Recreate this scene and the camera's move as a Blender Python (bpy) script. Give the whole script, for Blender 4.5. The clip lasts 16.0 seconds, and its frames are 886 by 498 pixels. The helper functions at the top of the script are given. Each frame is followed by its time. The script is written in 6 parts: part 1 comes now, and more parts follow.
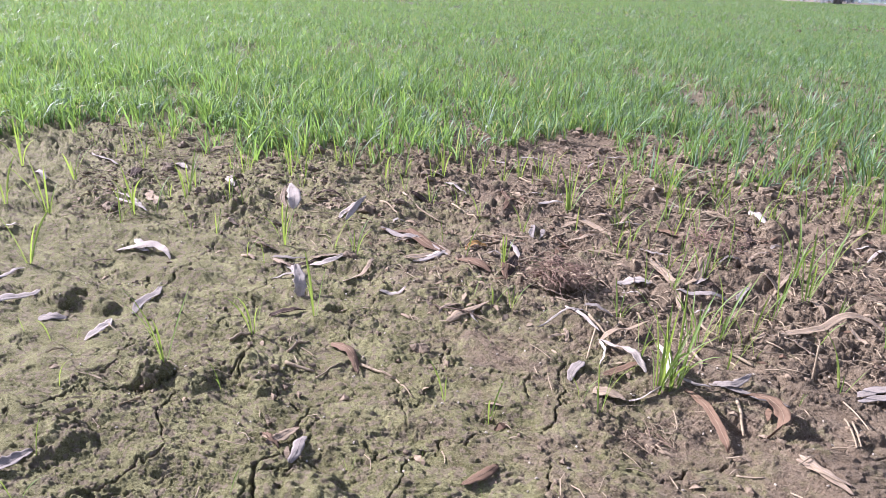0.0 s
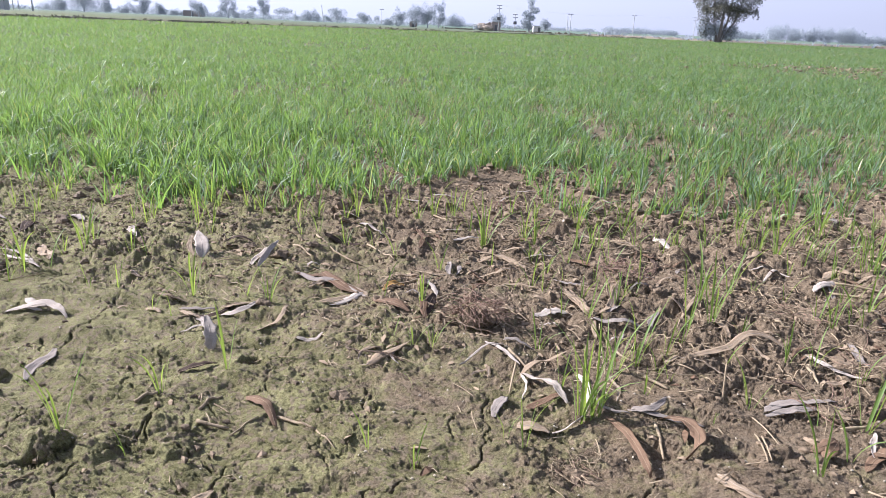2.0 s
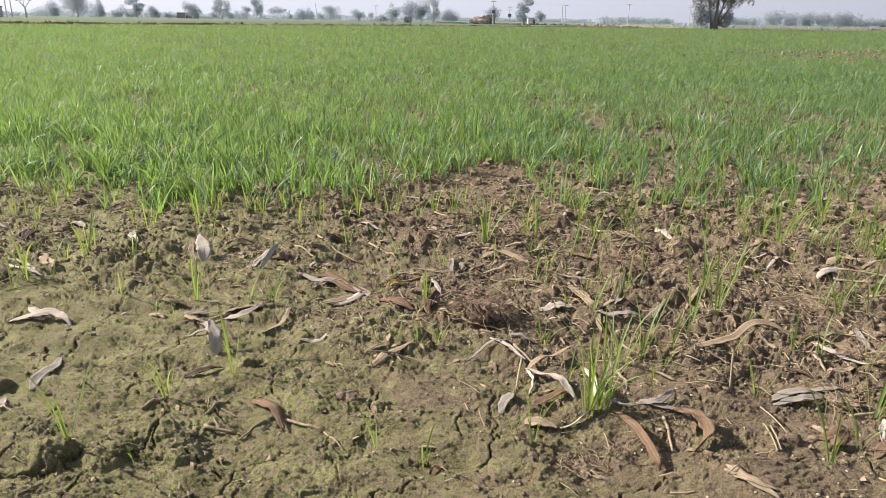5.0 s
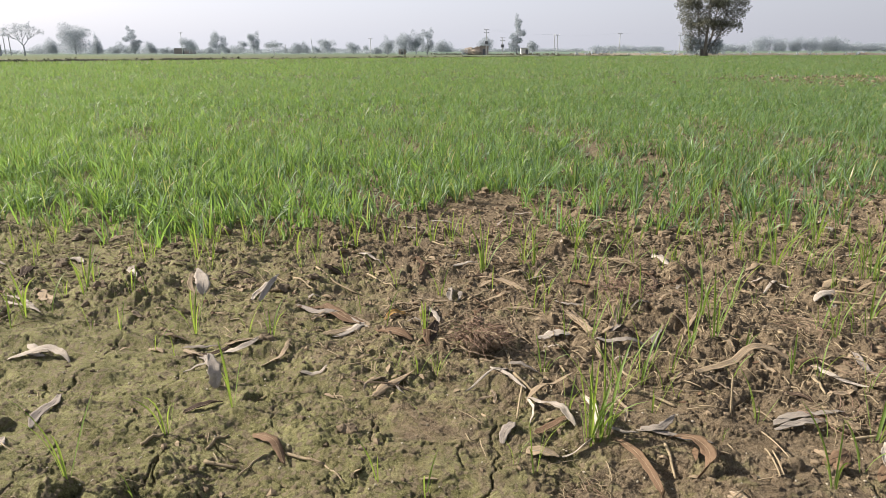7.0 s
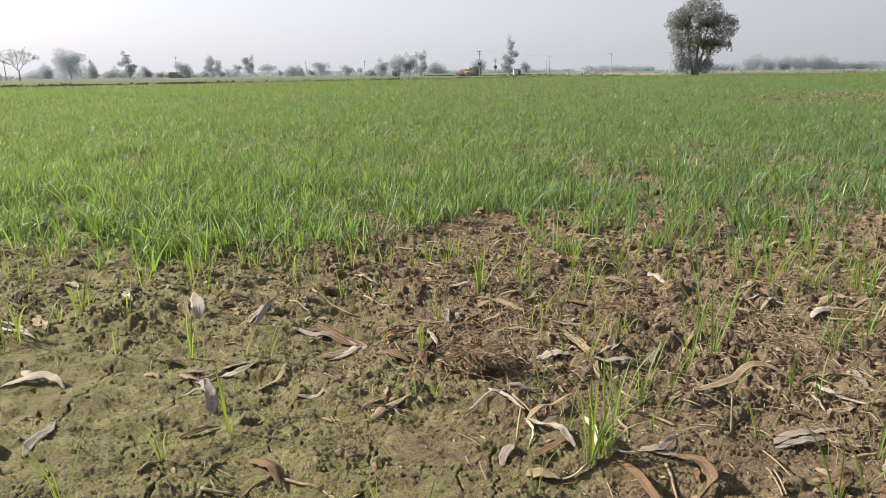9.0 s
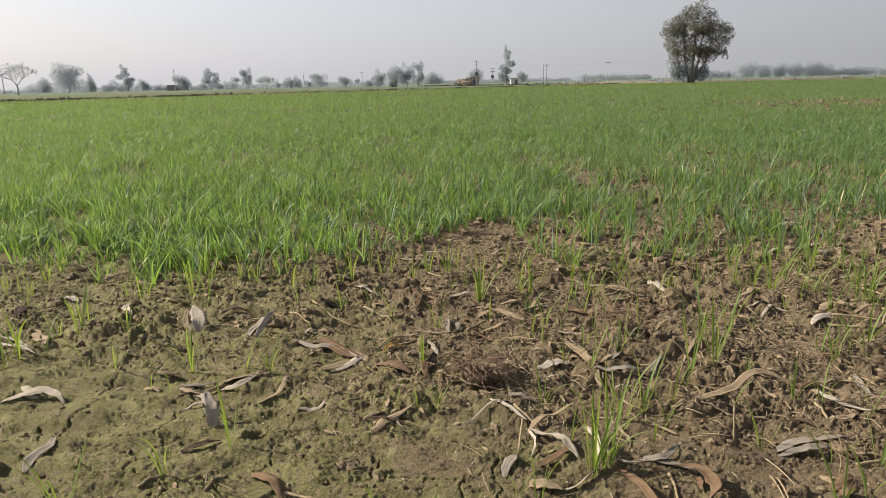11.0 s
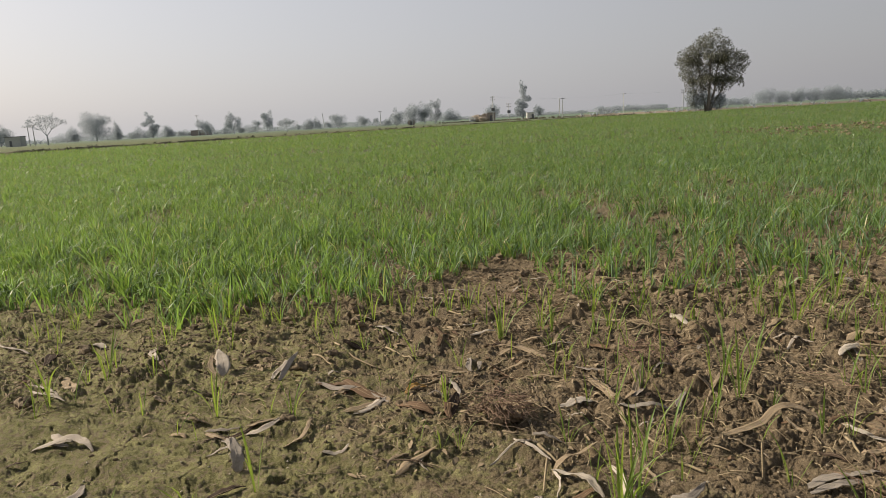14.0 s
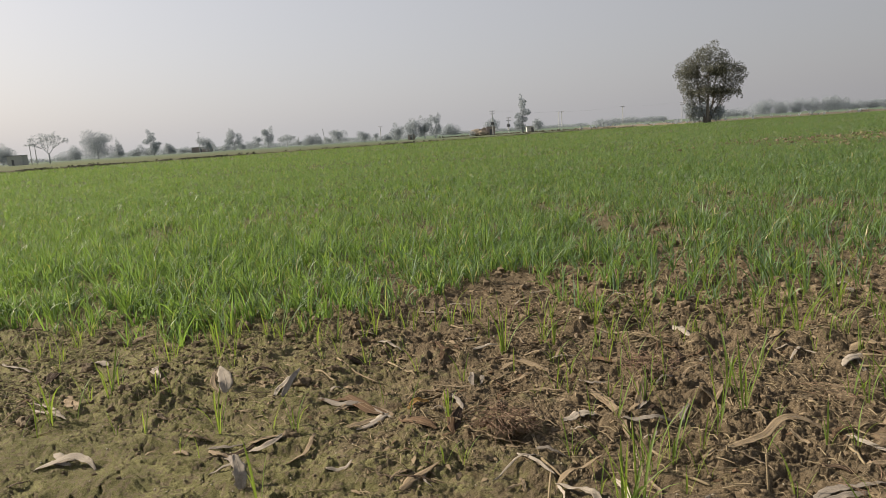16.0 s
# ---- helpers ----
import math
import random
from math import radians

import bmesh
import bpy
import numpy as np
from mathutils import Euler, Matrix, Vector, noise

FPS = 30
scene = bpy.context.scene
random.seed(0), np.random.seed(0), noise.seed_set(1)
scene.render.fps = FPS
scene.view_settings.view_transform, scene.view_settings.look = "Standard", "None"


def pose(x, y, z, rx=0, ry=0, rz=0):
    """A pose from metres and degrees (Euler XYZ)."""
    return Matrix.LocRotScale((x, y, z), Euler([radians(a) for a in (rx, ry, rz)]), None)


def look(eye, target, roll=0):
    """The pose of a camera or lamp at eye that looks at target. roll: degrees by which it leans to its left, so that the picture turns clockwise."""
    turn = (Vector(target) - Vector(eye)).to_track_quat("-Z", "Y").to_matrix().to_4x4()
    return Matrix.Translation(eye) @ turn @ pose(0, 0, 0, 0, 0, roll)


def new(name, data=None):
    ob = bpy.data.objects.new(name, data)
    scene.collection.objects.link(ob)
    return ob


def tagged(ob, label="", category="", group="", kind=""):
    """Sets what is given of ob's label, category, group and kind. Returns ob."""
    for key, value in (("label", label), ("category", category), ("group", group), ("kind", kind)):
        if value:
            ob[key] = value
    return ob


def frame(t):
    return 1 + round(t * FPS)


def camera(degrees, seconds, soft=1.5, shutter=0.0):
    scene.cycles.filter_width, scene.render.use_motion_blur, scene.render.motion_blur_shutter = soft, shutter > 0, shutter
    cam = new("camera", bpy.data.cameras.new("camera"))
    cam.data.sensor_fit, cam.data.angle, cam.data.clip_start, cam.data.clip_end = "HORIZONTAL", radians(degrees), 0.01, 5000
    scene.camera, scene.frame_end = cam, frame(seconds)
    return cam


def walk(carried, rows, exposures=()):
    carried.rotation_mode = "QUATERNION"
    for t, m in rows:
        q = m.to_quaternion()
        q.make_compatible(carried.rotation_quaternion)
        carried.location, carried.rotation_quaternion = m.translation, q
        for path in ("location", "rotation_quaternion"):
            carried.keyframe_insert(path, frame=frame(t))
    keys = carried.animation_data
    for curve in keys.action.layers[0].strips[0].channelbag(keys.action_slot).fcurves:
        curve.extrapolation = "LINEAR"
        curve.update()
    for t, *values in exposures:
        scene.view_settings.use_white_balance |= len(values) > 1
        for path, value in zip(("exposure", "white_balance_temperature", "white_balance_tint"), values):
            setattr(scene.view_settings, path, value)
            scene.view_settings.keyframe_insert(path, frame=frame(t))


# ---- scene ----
cam = camera(66.9, 16.0, soft=0.6)
PATH = [
    (0, (-0.0001, -0.0184, 1.2750), (-0.2375, 1.8205, 0.5260), 2.92),
    (0.5, (0.0004, -0.0165, 1.2740), (-0.2282, 1.8256, 0.5270), 2.82),
    (1, (0.0029, -0.0099, 1.2750), (-0.1480, 1.8628, 0.5900), 2.62),
    (1.5, (0.0115, -0.0036, 1.2920), (-0.0981, 1.8792, 0.6260), 2.42),
    (2, (0.0074, 0.0055, 1.2780), (0.0035, 1.9023, 0.6440), 2.52),
    (2.5, (0.0033, 0.0146, 1.2770), (0.0362, 1.9061, 0.6270), 2.72),
    (3, (0.0055, 0.0152, 1.2780), (0.0513, 1.9007, 0.6140), 2.32),
    (3.5, (-0.0032, 0.0130, 1.2760), (0.0279, 1.9060, 0.6300), 2.22),
    (4, (-0.0048, 0.0103, 1.2770), (0.0006, 1.9029, 0.6310), 1.52),
    (4.2, (0.0035, 0.0156, 1.2780), (-0.0048, 1.9062, 0.6230), 1.02),
    (6.3, (-0.0021, 0.0087, 1.2930), (0.0010, 1.9182, 0.6970), 0.42),
    (6.5, (-0.0018, 0.0055, 1.2920), (0.0041, 1.9185, 0.7090), 0.22),
    (7, (0.0000, 0.0000, 1.2960), (-0.0000, 1.9184, 0.7290), -0.08),
    (7.5, (0.0007, 0.0029, 1.2940), (0.0046, 1.9205, 0.7240), 0.02),
    (8, (0.0015, 0.0068, 1.2960), (0.0178, 1.9247, 0.7300), 0.22),
    (8.5, (-0.0017, 0.0014, 1.2990), (0.0109, 1.9303, 0.7720), -0.28),
    (11, (-0.0090, 0.0010, 1.3060), (0.0082, 1.9412, 0.8240), -1.18),
    (11.5, (0.0081, -0.0141, 1.3380), (-0.0584, 1.9368, 0.9040), -2.78),
    (12, (0.0075, -0.0212, 1.3370), (-0.0468, 1.9383, 0.9360), -2.88),
    (12.5, (0.0035, -0.0162, 1.3290), (-0.0361, 1.9400, 0.9130), -2.58),
    (13, (0.0036, -0.0203, 1.3330), (-0.0439, 1.9417, 0.9460), -3.28),
    (13.5, (0.0090, -0.0236, 1.3350), (-0.0478, 1.9426, 0.9720), -3.28),
    (14, (0.0027, -0.0242, 1.3360), (-0.0395, 1.9387, 0.9580), -3.08),
    (14.5, (0.0075, -0.0212, 1.3370), (-0.0626, 1.9408, 0.9580), -3.38),
    (15, (0.0075, -0.0304, 1.3350), (-0.0533, 1.9367, 0.9750), -3.58),
    (15.5, (0.0072, -0.0273, 1.3400), (-0.0427, 1.9384, 0.9740), -3.38),
    (16, (0.0029, -0.0324, 1.3400), (-0.0407, 1.9379, 1.0030), -3.68),
]
EXPOSURES = [
    (0.0, 1.58, 5200, 31), (2.0, 1.37, 5350, 23), (3.5, 1.26, 5750, 18), (7.0, 1.07, 6200, 14), (11.0, 0.73, 6500, 12), (12.0, 0.46, 6600, 12), (16.0, 0.46, 6700, 12),
]
walk(cam, [(t, look(eye, target, roll)) for t, eye, target, roll in PATH], EXPOSURES)

# ---- light: a low winter sun in a thick white haze ----
SUN_AZIMUTH, SUN_HEIGHT = -75.0, 32.0
world = bpy.data.worlds.new("hazy_sky")
scene.world = world
world.use_nodes = True
wt = world.node_tree
sky = wt.nodes.new("ShaderNodeTexSky")
sky.sky_type, sky.sun_disc = "NISHITA", False
sky.sun_elevation, sky.sun_rotation = radians(SUN_HEIGHT), radians(SUN_AZIMUTH)
sky.air_density, sky.dust_density, sky.ozone_density = 1.0, 4.0, 1.0
veil = wt.nodes.new("ShaderNodeMix")
veil.data_type = "RGBA"
# the haze thins out towards the zenith and is brighter on the sun's side
way, part_up = wt.nodes.new("ShaderNodeTexCoord"), wt.nodes.new("ShaderNodeSeparateXYZ")
wt.links.new(way.outputs["Generated"], part_up.inputs[0])


def sky_range(value, a, b, c, d):
    n = wt.nodes.new("ShaderNodeMapRange")
    for k, v in zip(("From Min", "From Max", "To Min", "To Max"), (a, b, c, d)):
        n.inputs[k].default_value = v
    wt.links.new(value, n.inputs["Value"])
    return n.outputs["Result"]


wt.links.new(sky_range(part_up.outputs["Z"], 0.22, 0.8, 0.55, 0.15), veil.inputs["Factor"])
veil.inputs["B"].default_value = (10.7, 10.9, 11.5, 1)
wt.links.new(sky.outputs[0], veil.inputs["A"])
sunward = wt.nodes.new("ShaderNodeVectorMath")
sunward.operation = "DOT_PRODUCT"
sunward.inputs[1].default_value = (math.sin(radians(SUN_AZIMUTH)), math.cos(radians(SUN_AZIMUTH)), 0)
wt.links.new(way.outputs["Generated"], sunward.inputs[0])
glow = wt.nodes.new("ShaderNodeVectorMath")
glow.operation = "SCALE"
wt.links.new(veil.outputs["Result"], glow.inputs[0])
wt.links.new(sky_range(sunward.outputs["Value"], -0.4, 0.8, 0.59, 0.99), glow.inputs["Scale"])
wt.links.new(glow.outputs[0], wt.nodes["Background"].inputs["Color"])
wt.nodes["Background"].inputs["Strength"].default_value = 0.066
sun = new("sun", bpy.data.lights.new("sun", "SUN"))
sun.data.energy, sun.data.angle, sun.data.color = 5.0, radians(1.2), (1.0, 0.905, 0.755)
a, e = radians(SUN_AZIMUTH), radians(SUN_HEIGHT)
sun.matrix_world = look((50 * math.sin(a) * math.cos(e), 50 * math.cos(a) * math.cos(e), 50 * math.sin(e)), (0, 0, 0))


# ---- materials ----
class Shader:
    """A small helper to string nodes together."""

    def __init__(self, name):
        self.mat = bpy.data.materials.new(name)
        self.mat.use_nodes = True
        self.nt = self.mat.node_tree
        self.bsdf = self.nt.nodes["Principled BSDF"]
        self.out = self.nt.nodes["Material Output"]
        self.geo = self.nt.nodes.new("ShaderNodeNewGeometry")
        self.info = self.nt.nodes.new("ShaderNodeObjectInfo")

    def put(self, socket, value):
        if isinstance(value, bpy.types.NodeSocket):
            self.nt.links.new(value, socket)
        elif isinstance(value, tuple) and len(value) == 3 and socket.type == "RGBA":
            socket.default_value = (*value, 1)
        else:
            socket.default_value = value

    def noise(self, scale, detail=4, rough=0.55, vec=None, stretch=None):
        n = self.nt.nodes.new("ShaderNodeTexNoise")
        n.inputs["Scale"].default_value, n.inputs["Detail"].default_value, n.inputs["Roughness"].default_value = scale, detail, rough
        vec = vec or self.geo.outputs["Position"]
        if stretch:
            m = self.nt.nodes.new("ShaderNodeMapping")
            m.inputs["Scale"].default_value = stretch
            self.nt.links.new(vec, m.inputs["Vector"])
            vec = m.outputs["Vector"]
        self.nt.links.new(vec, n.inputs["Vector"])
        return n.outputs["Fac"]

    def crumbs(self, scale, out="Color"):
        n = self.nt.nodes.new("ShaderNodeTexVoronoi")
        n.inputs["Scale"].default_value = scale
        self.nt.links.new(self.geo.outputs["Position"], n.inputs["Vector"])
        return n.outputs["Distance"] if out == "Distance" else self.math("MULTIPLY", n.outputs["Color"], 1.0)

    def local(self):
        return self.nt.nodes.new("ShaderNodeTexCoord").outputs["Object"]

    def remap(self, value, a, b, c=0.0, d=1.0):
        n = self.nt.nodes.new("ShaderNodeMapRange")
        for k, v in zip(("Value", "From Min", "From Max", "To Min", "To Max"), (value, a, b, c, d)):
            self.put(n.inputs[k], v)
        return n.outputs["Result"]

    def math(self, op, a, b=0.0):
        n = self.nt.nodes.new("ShaderNodeMath")
        n.operation = op
        self.put(n.inputs[0], a), self.put(n.inputs[1], b)
        return n.outputs[0]

    def mix(self, fac, a, b, blend="MIX"):
        n = self.nt.nodes.new("ShaderNodeMix")
        n.data_type, n.blend_type = "RGBA", blend
        self.put(n.inputs["Factor"], fac), self.put(n.inputs["A"], a), self.put(n.inputs["B"], b)
        return n.outputs["Result"]

    def axis(self, k):
        n = self.nt.nodes.new("ShaderNodeSeparateXYZ")
        self.nt.links.new(self.geo.outputs["Position"], n.inputs[0])
        return n.outputs[k]

    def bump(self, heightmap, strength=0.5, distance=0.01):
        n = self.nt.nodes.new("ShaderNodeBump")
        n.inputs["Strength"].default_value, n.inputs["Distance"].default_value = strength, distance
        self.nt.links.new(heightmap, n.inputs["Height"])
        self.nt.links.new(n.outputs[0], self.bsdf.inputs["Normal"])

    def done(self, colour, rough=0.8, spec=0.3, sheen=0.0, sheen_tint=(1, 1, 1), metal=0.0):
        b = self.bsdf.inputs
        self.put(b["Base Color"], colour), self.put(b["Roughness"], rough), self.put(b["Specular IOR Level"], spec)
        self.put(b["Metallic"], metal), self.put(b["Sheen Weight"], sheen), self.put(b["Sheen Tint"], sheen_tint)
        self.put(b["Sheen Roughness"], 0.6)
        return self.mat

    def glowing_through(self, colour, share):
        """Light that passes through a thin leaf."""
        t = self.nt.nodes.new("ShaderNodeBsdfTranslucent")
        m = self.nt.nodes.new("ShaderNodeMixShader")
        self.put(t.inputs["Color"], colour)
        m.inputs[0].default_value = share
        self.nt.links.new(self.bsdf.outputs[0], m.inputs[1]), self.nt.links.new(t.outputs[0], m.inputs[2])
        self.nt.links.new(m.outputs[0], self.out.inputs["Surface"])
        return self.mat


def soil_material():
    s = Shader("soil")
    pits, fine, mid, broad = s.noise(620, 4, 0.7), s.noise(170, 6, 0.72), s.noise(30, 9, 0.72), s.noise(1.7, 4, 0.6)
    patch = s.noise(6.5, 6, 0.68)
    # relief noises also set the tone: crests lighter, hollows dark as if shaded
    earth = s.mix(s.remap(mid, 0.3, 0.72), (0.092, 0.069, 0.040), (0.262, 0.202, 0.126))
    earth = s.mix(s.remap(broad, 0.35, 0.7, 0.0, 0.5), earth, (0.200, 0.148, 0.092))
    earth = s.mix(s.remap(patch, 0.52, 0.72, 0.0, 0.5), earth, (0.270, 0.224, 0.156))
    earth = s.mix(s.remap(fine, 0.53, 0.64, 0.0, 0.7), earth, (0.330, 0.272, 0.192))
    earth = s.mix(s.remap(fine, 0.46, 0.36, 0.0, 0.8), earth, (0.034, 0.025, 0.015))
    earth = s.mix(s.remap(pits, 0.45, 0.34, 0.0, 0.7), earth, (0.030, 0.022, 0.013))
    small, tiny = s.crumbs(62), s.crumbs(150)
    earth = s.mix(s.remap(small, 0.45, 0.8, 0.0, 0.45), earth, s.mix(s.remap(tiny, 0.25, 0.75), (0.060, 0.044, 0.027), (0.309, 0.243, 0.160)))
    # algae on the damp crust, thickest towards the near corner of the field
    x, y = s.axis(0), s.axis(1)
    place = s.math("ADD", s.math("MULTIPLY", x, -0.36), s.math("MULTIPLY", y, -0.165))
    film = s.math("ADD", s.math("MULTIPLY", s.noise(2.6, 5, 0.62), 1.3), s.math("MULTIPLY", s.noise(11, 6, 0.68), 1.5))
    film = s.remap(s.math("ADD", film, place), 0.76, 1.22, 0.0, 0.9)
    algae = s.mix(s.remap(patch, 0.36, 0.62), (0.116, 0.114, 0.040), (0.262, 0.254, 0.108))
    # crests and hollows get the same painted light and shade on the algae
    algae = s.mix(s.remap(fine, 0.53, 0.64, 0.0, 0.6), algae, (0.345, 0.332, 0.185))
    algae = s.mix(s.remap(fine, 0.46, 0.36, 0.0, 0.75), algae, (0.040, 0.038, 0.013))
    algae = s.mix(s.remap(pits, 0.45, 0.34, 0.0, 0.65), algae, (0.034, 0.030, 0.012))
    algae = s.mix(s.remap(small, 0.56, 0.74, 0.0, 0.8), algae, s.mix(tiny, (0.090, 0.070, 0.042), (0.300, 0.246, 0.165)))
    earth = s.mix(film, earth, algae)
    earth = s.mix(s.math("MULTIPLY", s.remap(tiny, 0.62, 0.95), 0.3), earth, (0.036, 0.027, 0.015))
    # short growth covers the far fields
    far = s.math("MULTIPLY", s.remap(y, 7, 18, 0.0, 0.85), s.remap(s.noise(0.35, 4), 0.28, 0.55, 0.55, 1.0))
    crop = s.mix(s.noise(0.08, 3), (0.056, 0.080, 0.028), (0.078, 0.104, 0.038))
    colour = s.mix(far, earth, crop)
    # distance haze painted in: the field turns paler and greyer further out
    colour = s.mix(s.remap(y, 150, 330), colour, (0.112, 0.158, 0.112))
    grit = s.math("ADD", s.math("MULTIPLY", s.crumbs(62, "Distance"), -0.10), s.math("MULTIPLY", s.crumbs(150, "Distance"), -0.12))
    relief = s.math("ADD", s.math("MULTIPLY", fine, 0.50), s.math("MULTIPLY", pits, 0.16))
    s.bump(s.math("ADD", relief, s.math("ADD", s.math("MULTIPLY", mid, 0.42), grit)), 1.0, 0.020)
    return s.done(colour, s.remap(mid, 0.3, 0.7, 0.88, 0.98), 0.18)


def blade_material(name, low, high, thin, share=0.42):
    s = Shader(name)
    r = s.geo.outputs["Random Per Island"]
    c = s.mix(s.remap(r, 0.30, 0.72), low, high)
    c = s.mix(s.remap(s.noise(2.2, 3), 0.35, 0.62, 0.0, 0.35), c, low)
    c = s.mix(s.remap(s.math("FRACT", s.math("MULTIPLY", r, 71.0)), 0.55, 0.85, 0.0, 0.8), c, (0.16, 0.235, 0.175))
    c = s.mix(s.remap(s.math("FRACT", s.math("MULTIPLY", r, 37.0)), 0.93, 0.96), c, (0.33, 0.27, 0.12))
    s.done(c, s.remap(s.math("FRACT", s.math("MULTIPLY", r, 13.0)), 0, 1, 0.40, 0.62), 0.42)
    return s.glowing_through(s.mix(0.5, c, thin), share)


def leaf_litter_material(name, dark, light, share=0.16):
    s = Shader(name)
    v = s.local()
    veins = s.noise(60, 4, 0.6, v, (0.25, 9, 3))
    c = s.mix(s.remap(veins, 0.25, 0.75), dark, light)
    c = s.mix(s.remap(s.noise(16, 4, 0.6, v), 0.55, 0.78, 0.0, 0.6), c, tuple(k * 0.42 for k in dark))
    c = s.mix(s.math("MULTIPLY", s.info.outputs["Random"], 0.45), c, dark)
    s.bump(veins, 0.35, 0.004)
    c = s.mix(s.remap(s.noise(140, 4, 0.7, v), 0.52, 0.72, 0.0, 0.5), c, tuple(k * 0.6 for k in dark))
    s.done(c, 0.82, 0.18)
    return s.glowing_through(c, share)


def plain_material(name, dark, light, scale=9.0, rough=0.85, sheen=0.0, tint=(1, 1, 1), relief=0.4, depth=0.01):
    s = Shader(name)
    n = s.noise(scale, 5, 0.6)
    c = s.mix(s.remap(n, 0.3, 0.7), dark, light)
    c = s.mix(s.remap(s.noise(scale * 0.13, 3), 0.45, 0.75, 0.0, 0.4), c, dark)
    s.bump(n, relief, depth)
    return s.done(c, rough, 0.25, sheen, tint)


def foliage_material(name, dark, light, share=0.3, sheen=0.0, tint=(1, 1, 1), haze_share=0.0):
    """Leaf sprays; the last argument makes them see-through, as distance haze would."""
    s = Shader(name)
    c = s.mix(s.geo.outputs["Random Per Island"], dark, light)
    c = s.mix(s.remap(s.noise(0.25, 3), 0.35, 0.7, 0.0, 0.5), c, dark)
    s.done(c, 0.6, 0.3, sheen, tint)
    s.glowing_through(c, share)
    if haze_share:
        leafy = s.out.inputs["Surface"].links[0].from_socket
        see_through, m = s.nt.nodes.new("ShaderNodeBsdfTransparent"), s.nt.nodes.new("ShaderNodeMixShader")
        m.inputs[0].default_value = haze_share
        s.nt.links.new(leafy, m.inputs[1]), s.nt.links.new(see_through.outputs[0], m.inputs[2])
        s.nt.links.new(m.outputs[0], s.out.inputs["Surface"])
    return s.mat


SOIL = soil_material()
WHEAT = blade_material("wheat_blade", (0.014, 0.033, 0.014), (0.142, 0.252, 0.066), (0.42, 0.655, 0.085), 0.38)
SHOOT = blade_material("young_wheat_blade", (0.087, 0.152, 0.035), (0.170, 0.248, 0.055), (0.442, 0.570, 0.064), 0.45)
LITTER = {
    "pale": leaf_litter_material("bleached_leaf", (0.33, 0.285, 0.228), (0.53, 0.475, 0.40)),
    "tan": leaf_litter_material("tan_leaf", (0.240, 0.180, 0.112), (0.390, 0.312, 0.208)),
    "grey": leaf_litter_material("weathered_leaf", (0.210, 0.181, 0.147), (0.353, 0.315, 0.269)),
    "brown": leaf_litter_material("brown_leaf", (0.118, 0.074, 0.044), (0.215, 0.146, 0.090)),
    "yellow": leaf_litter_material("yellow_leaf", (0.302, 0.168, 0.050), (0.437, 0.286, 0.092)),
    "dark": leaf_litter_material("rotting_leaf", (0.042, 0.029, 0.020), (0.097, 0.067, 0.046), 0.06),
}
STRAW = leaf_litter_material("straw", (0.235, 0.185, 0.112), (0.44, 0.36, 0.235))
ROOT = plain_material("dry_root", (0.135, 0.085, 0.057), (0.300, 0.210, 0.150), 60)
CLOD = plain_material("clod_soil", (0.078, 0.058, 0.036), (0.250, 0.192, 0.122), 45, relief=0.8, depth=0.012)
GRAIN = plain_material("pale_grain", (0.294, 0.252, 0.175), (0.462, 0.420, 0.322), 300, 0.6)
BARK = plain_material("bark", (0.13, 0.115, 0.10), (0.27, 0.24, 0.21), 3)
# partly see-through with a faint blue sheen, imitating haze before the big tree
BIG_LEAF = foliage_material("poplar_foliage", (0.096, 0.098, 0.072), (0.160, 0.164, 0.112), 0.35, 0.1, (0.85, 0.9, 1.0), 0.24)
# bluish sheen that paints distance haze onto far trees, brick and concrete
HAZE_TINT = (0.82, 0.90, 1.0)
# foliage and bark colours lifted to pale blue-grey in place of haze
FAR_LEAF = foliage_material("hazed_foliage", (0.27, 0.305, 0.325), (0.32, 0.355, 0.375), 0.5, 1.0, HAZE_TINT)
WOOD_LEAF = foliage_material("far_wood_foliage", (0.30, 0.335, 0.36), (0.34, 0.375, 0.40), 0.5, 1.0, HAZE_TINT)
FAR_BARK = plain_material("hazed_bark", (0.30, 0.31, 0.32), (0.38, 0.39, 0.40), 2, sheen=0.8, tint=HAZE_TINT)
BRICK = plain_material("brickwork", (0.250, 0.206, 0.188), (0.350, 0.294, 0.263), 4, sheen=0.5, tint=HAZE_TINT)
PLASTER = plain_material("limewash", (0.55, 0.53, 0.50), (0.72, 0.70, 0.67), 2)
THATCH = plain_material("thatch", (0.20, 0.17, 0.135), (0.30, 0.26, 0.21), 6)
CONCRETE = plain_material("concrete", (0.325, 0.325, 0.312), (0.475, 0.475, 0.450), 3, sheen=0.5, tint=HAZE_TINT)
IRON = plain_material("dark_iron", (0.10, 0.10, 0.11), (0.17, 0.17, 0.18), 8, 0.5)
BANK = plain_material("dry_grass_bank", (0.15, 0.130, 0.095), (0.215, 0.185, 0.140), 1.5)
BUND = plain_material("bund_earth", (0.10, 0.095, 0.062), (0.19, 0.17, 0.115), 2.0)

# ---- the lie of the land ----
LAT = np.random.RandomState(11).rand(4, 256, 256)


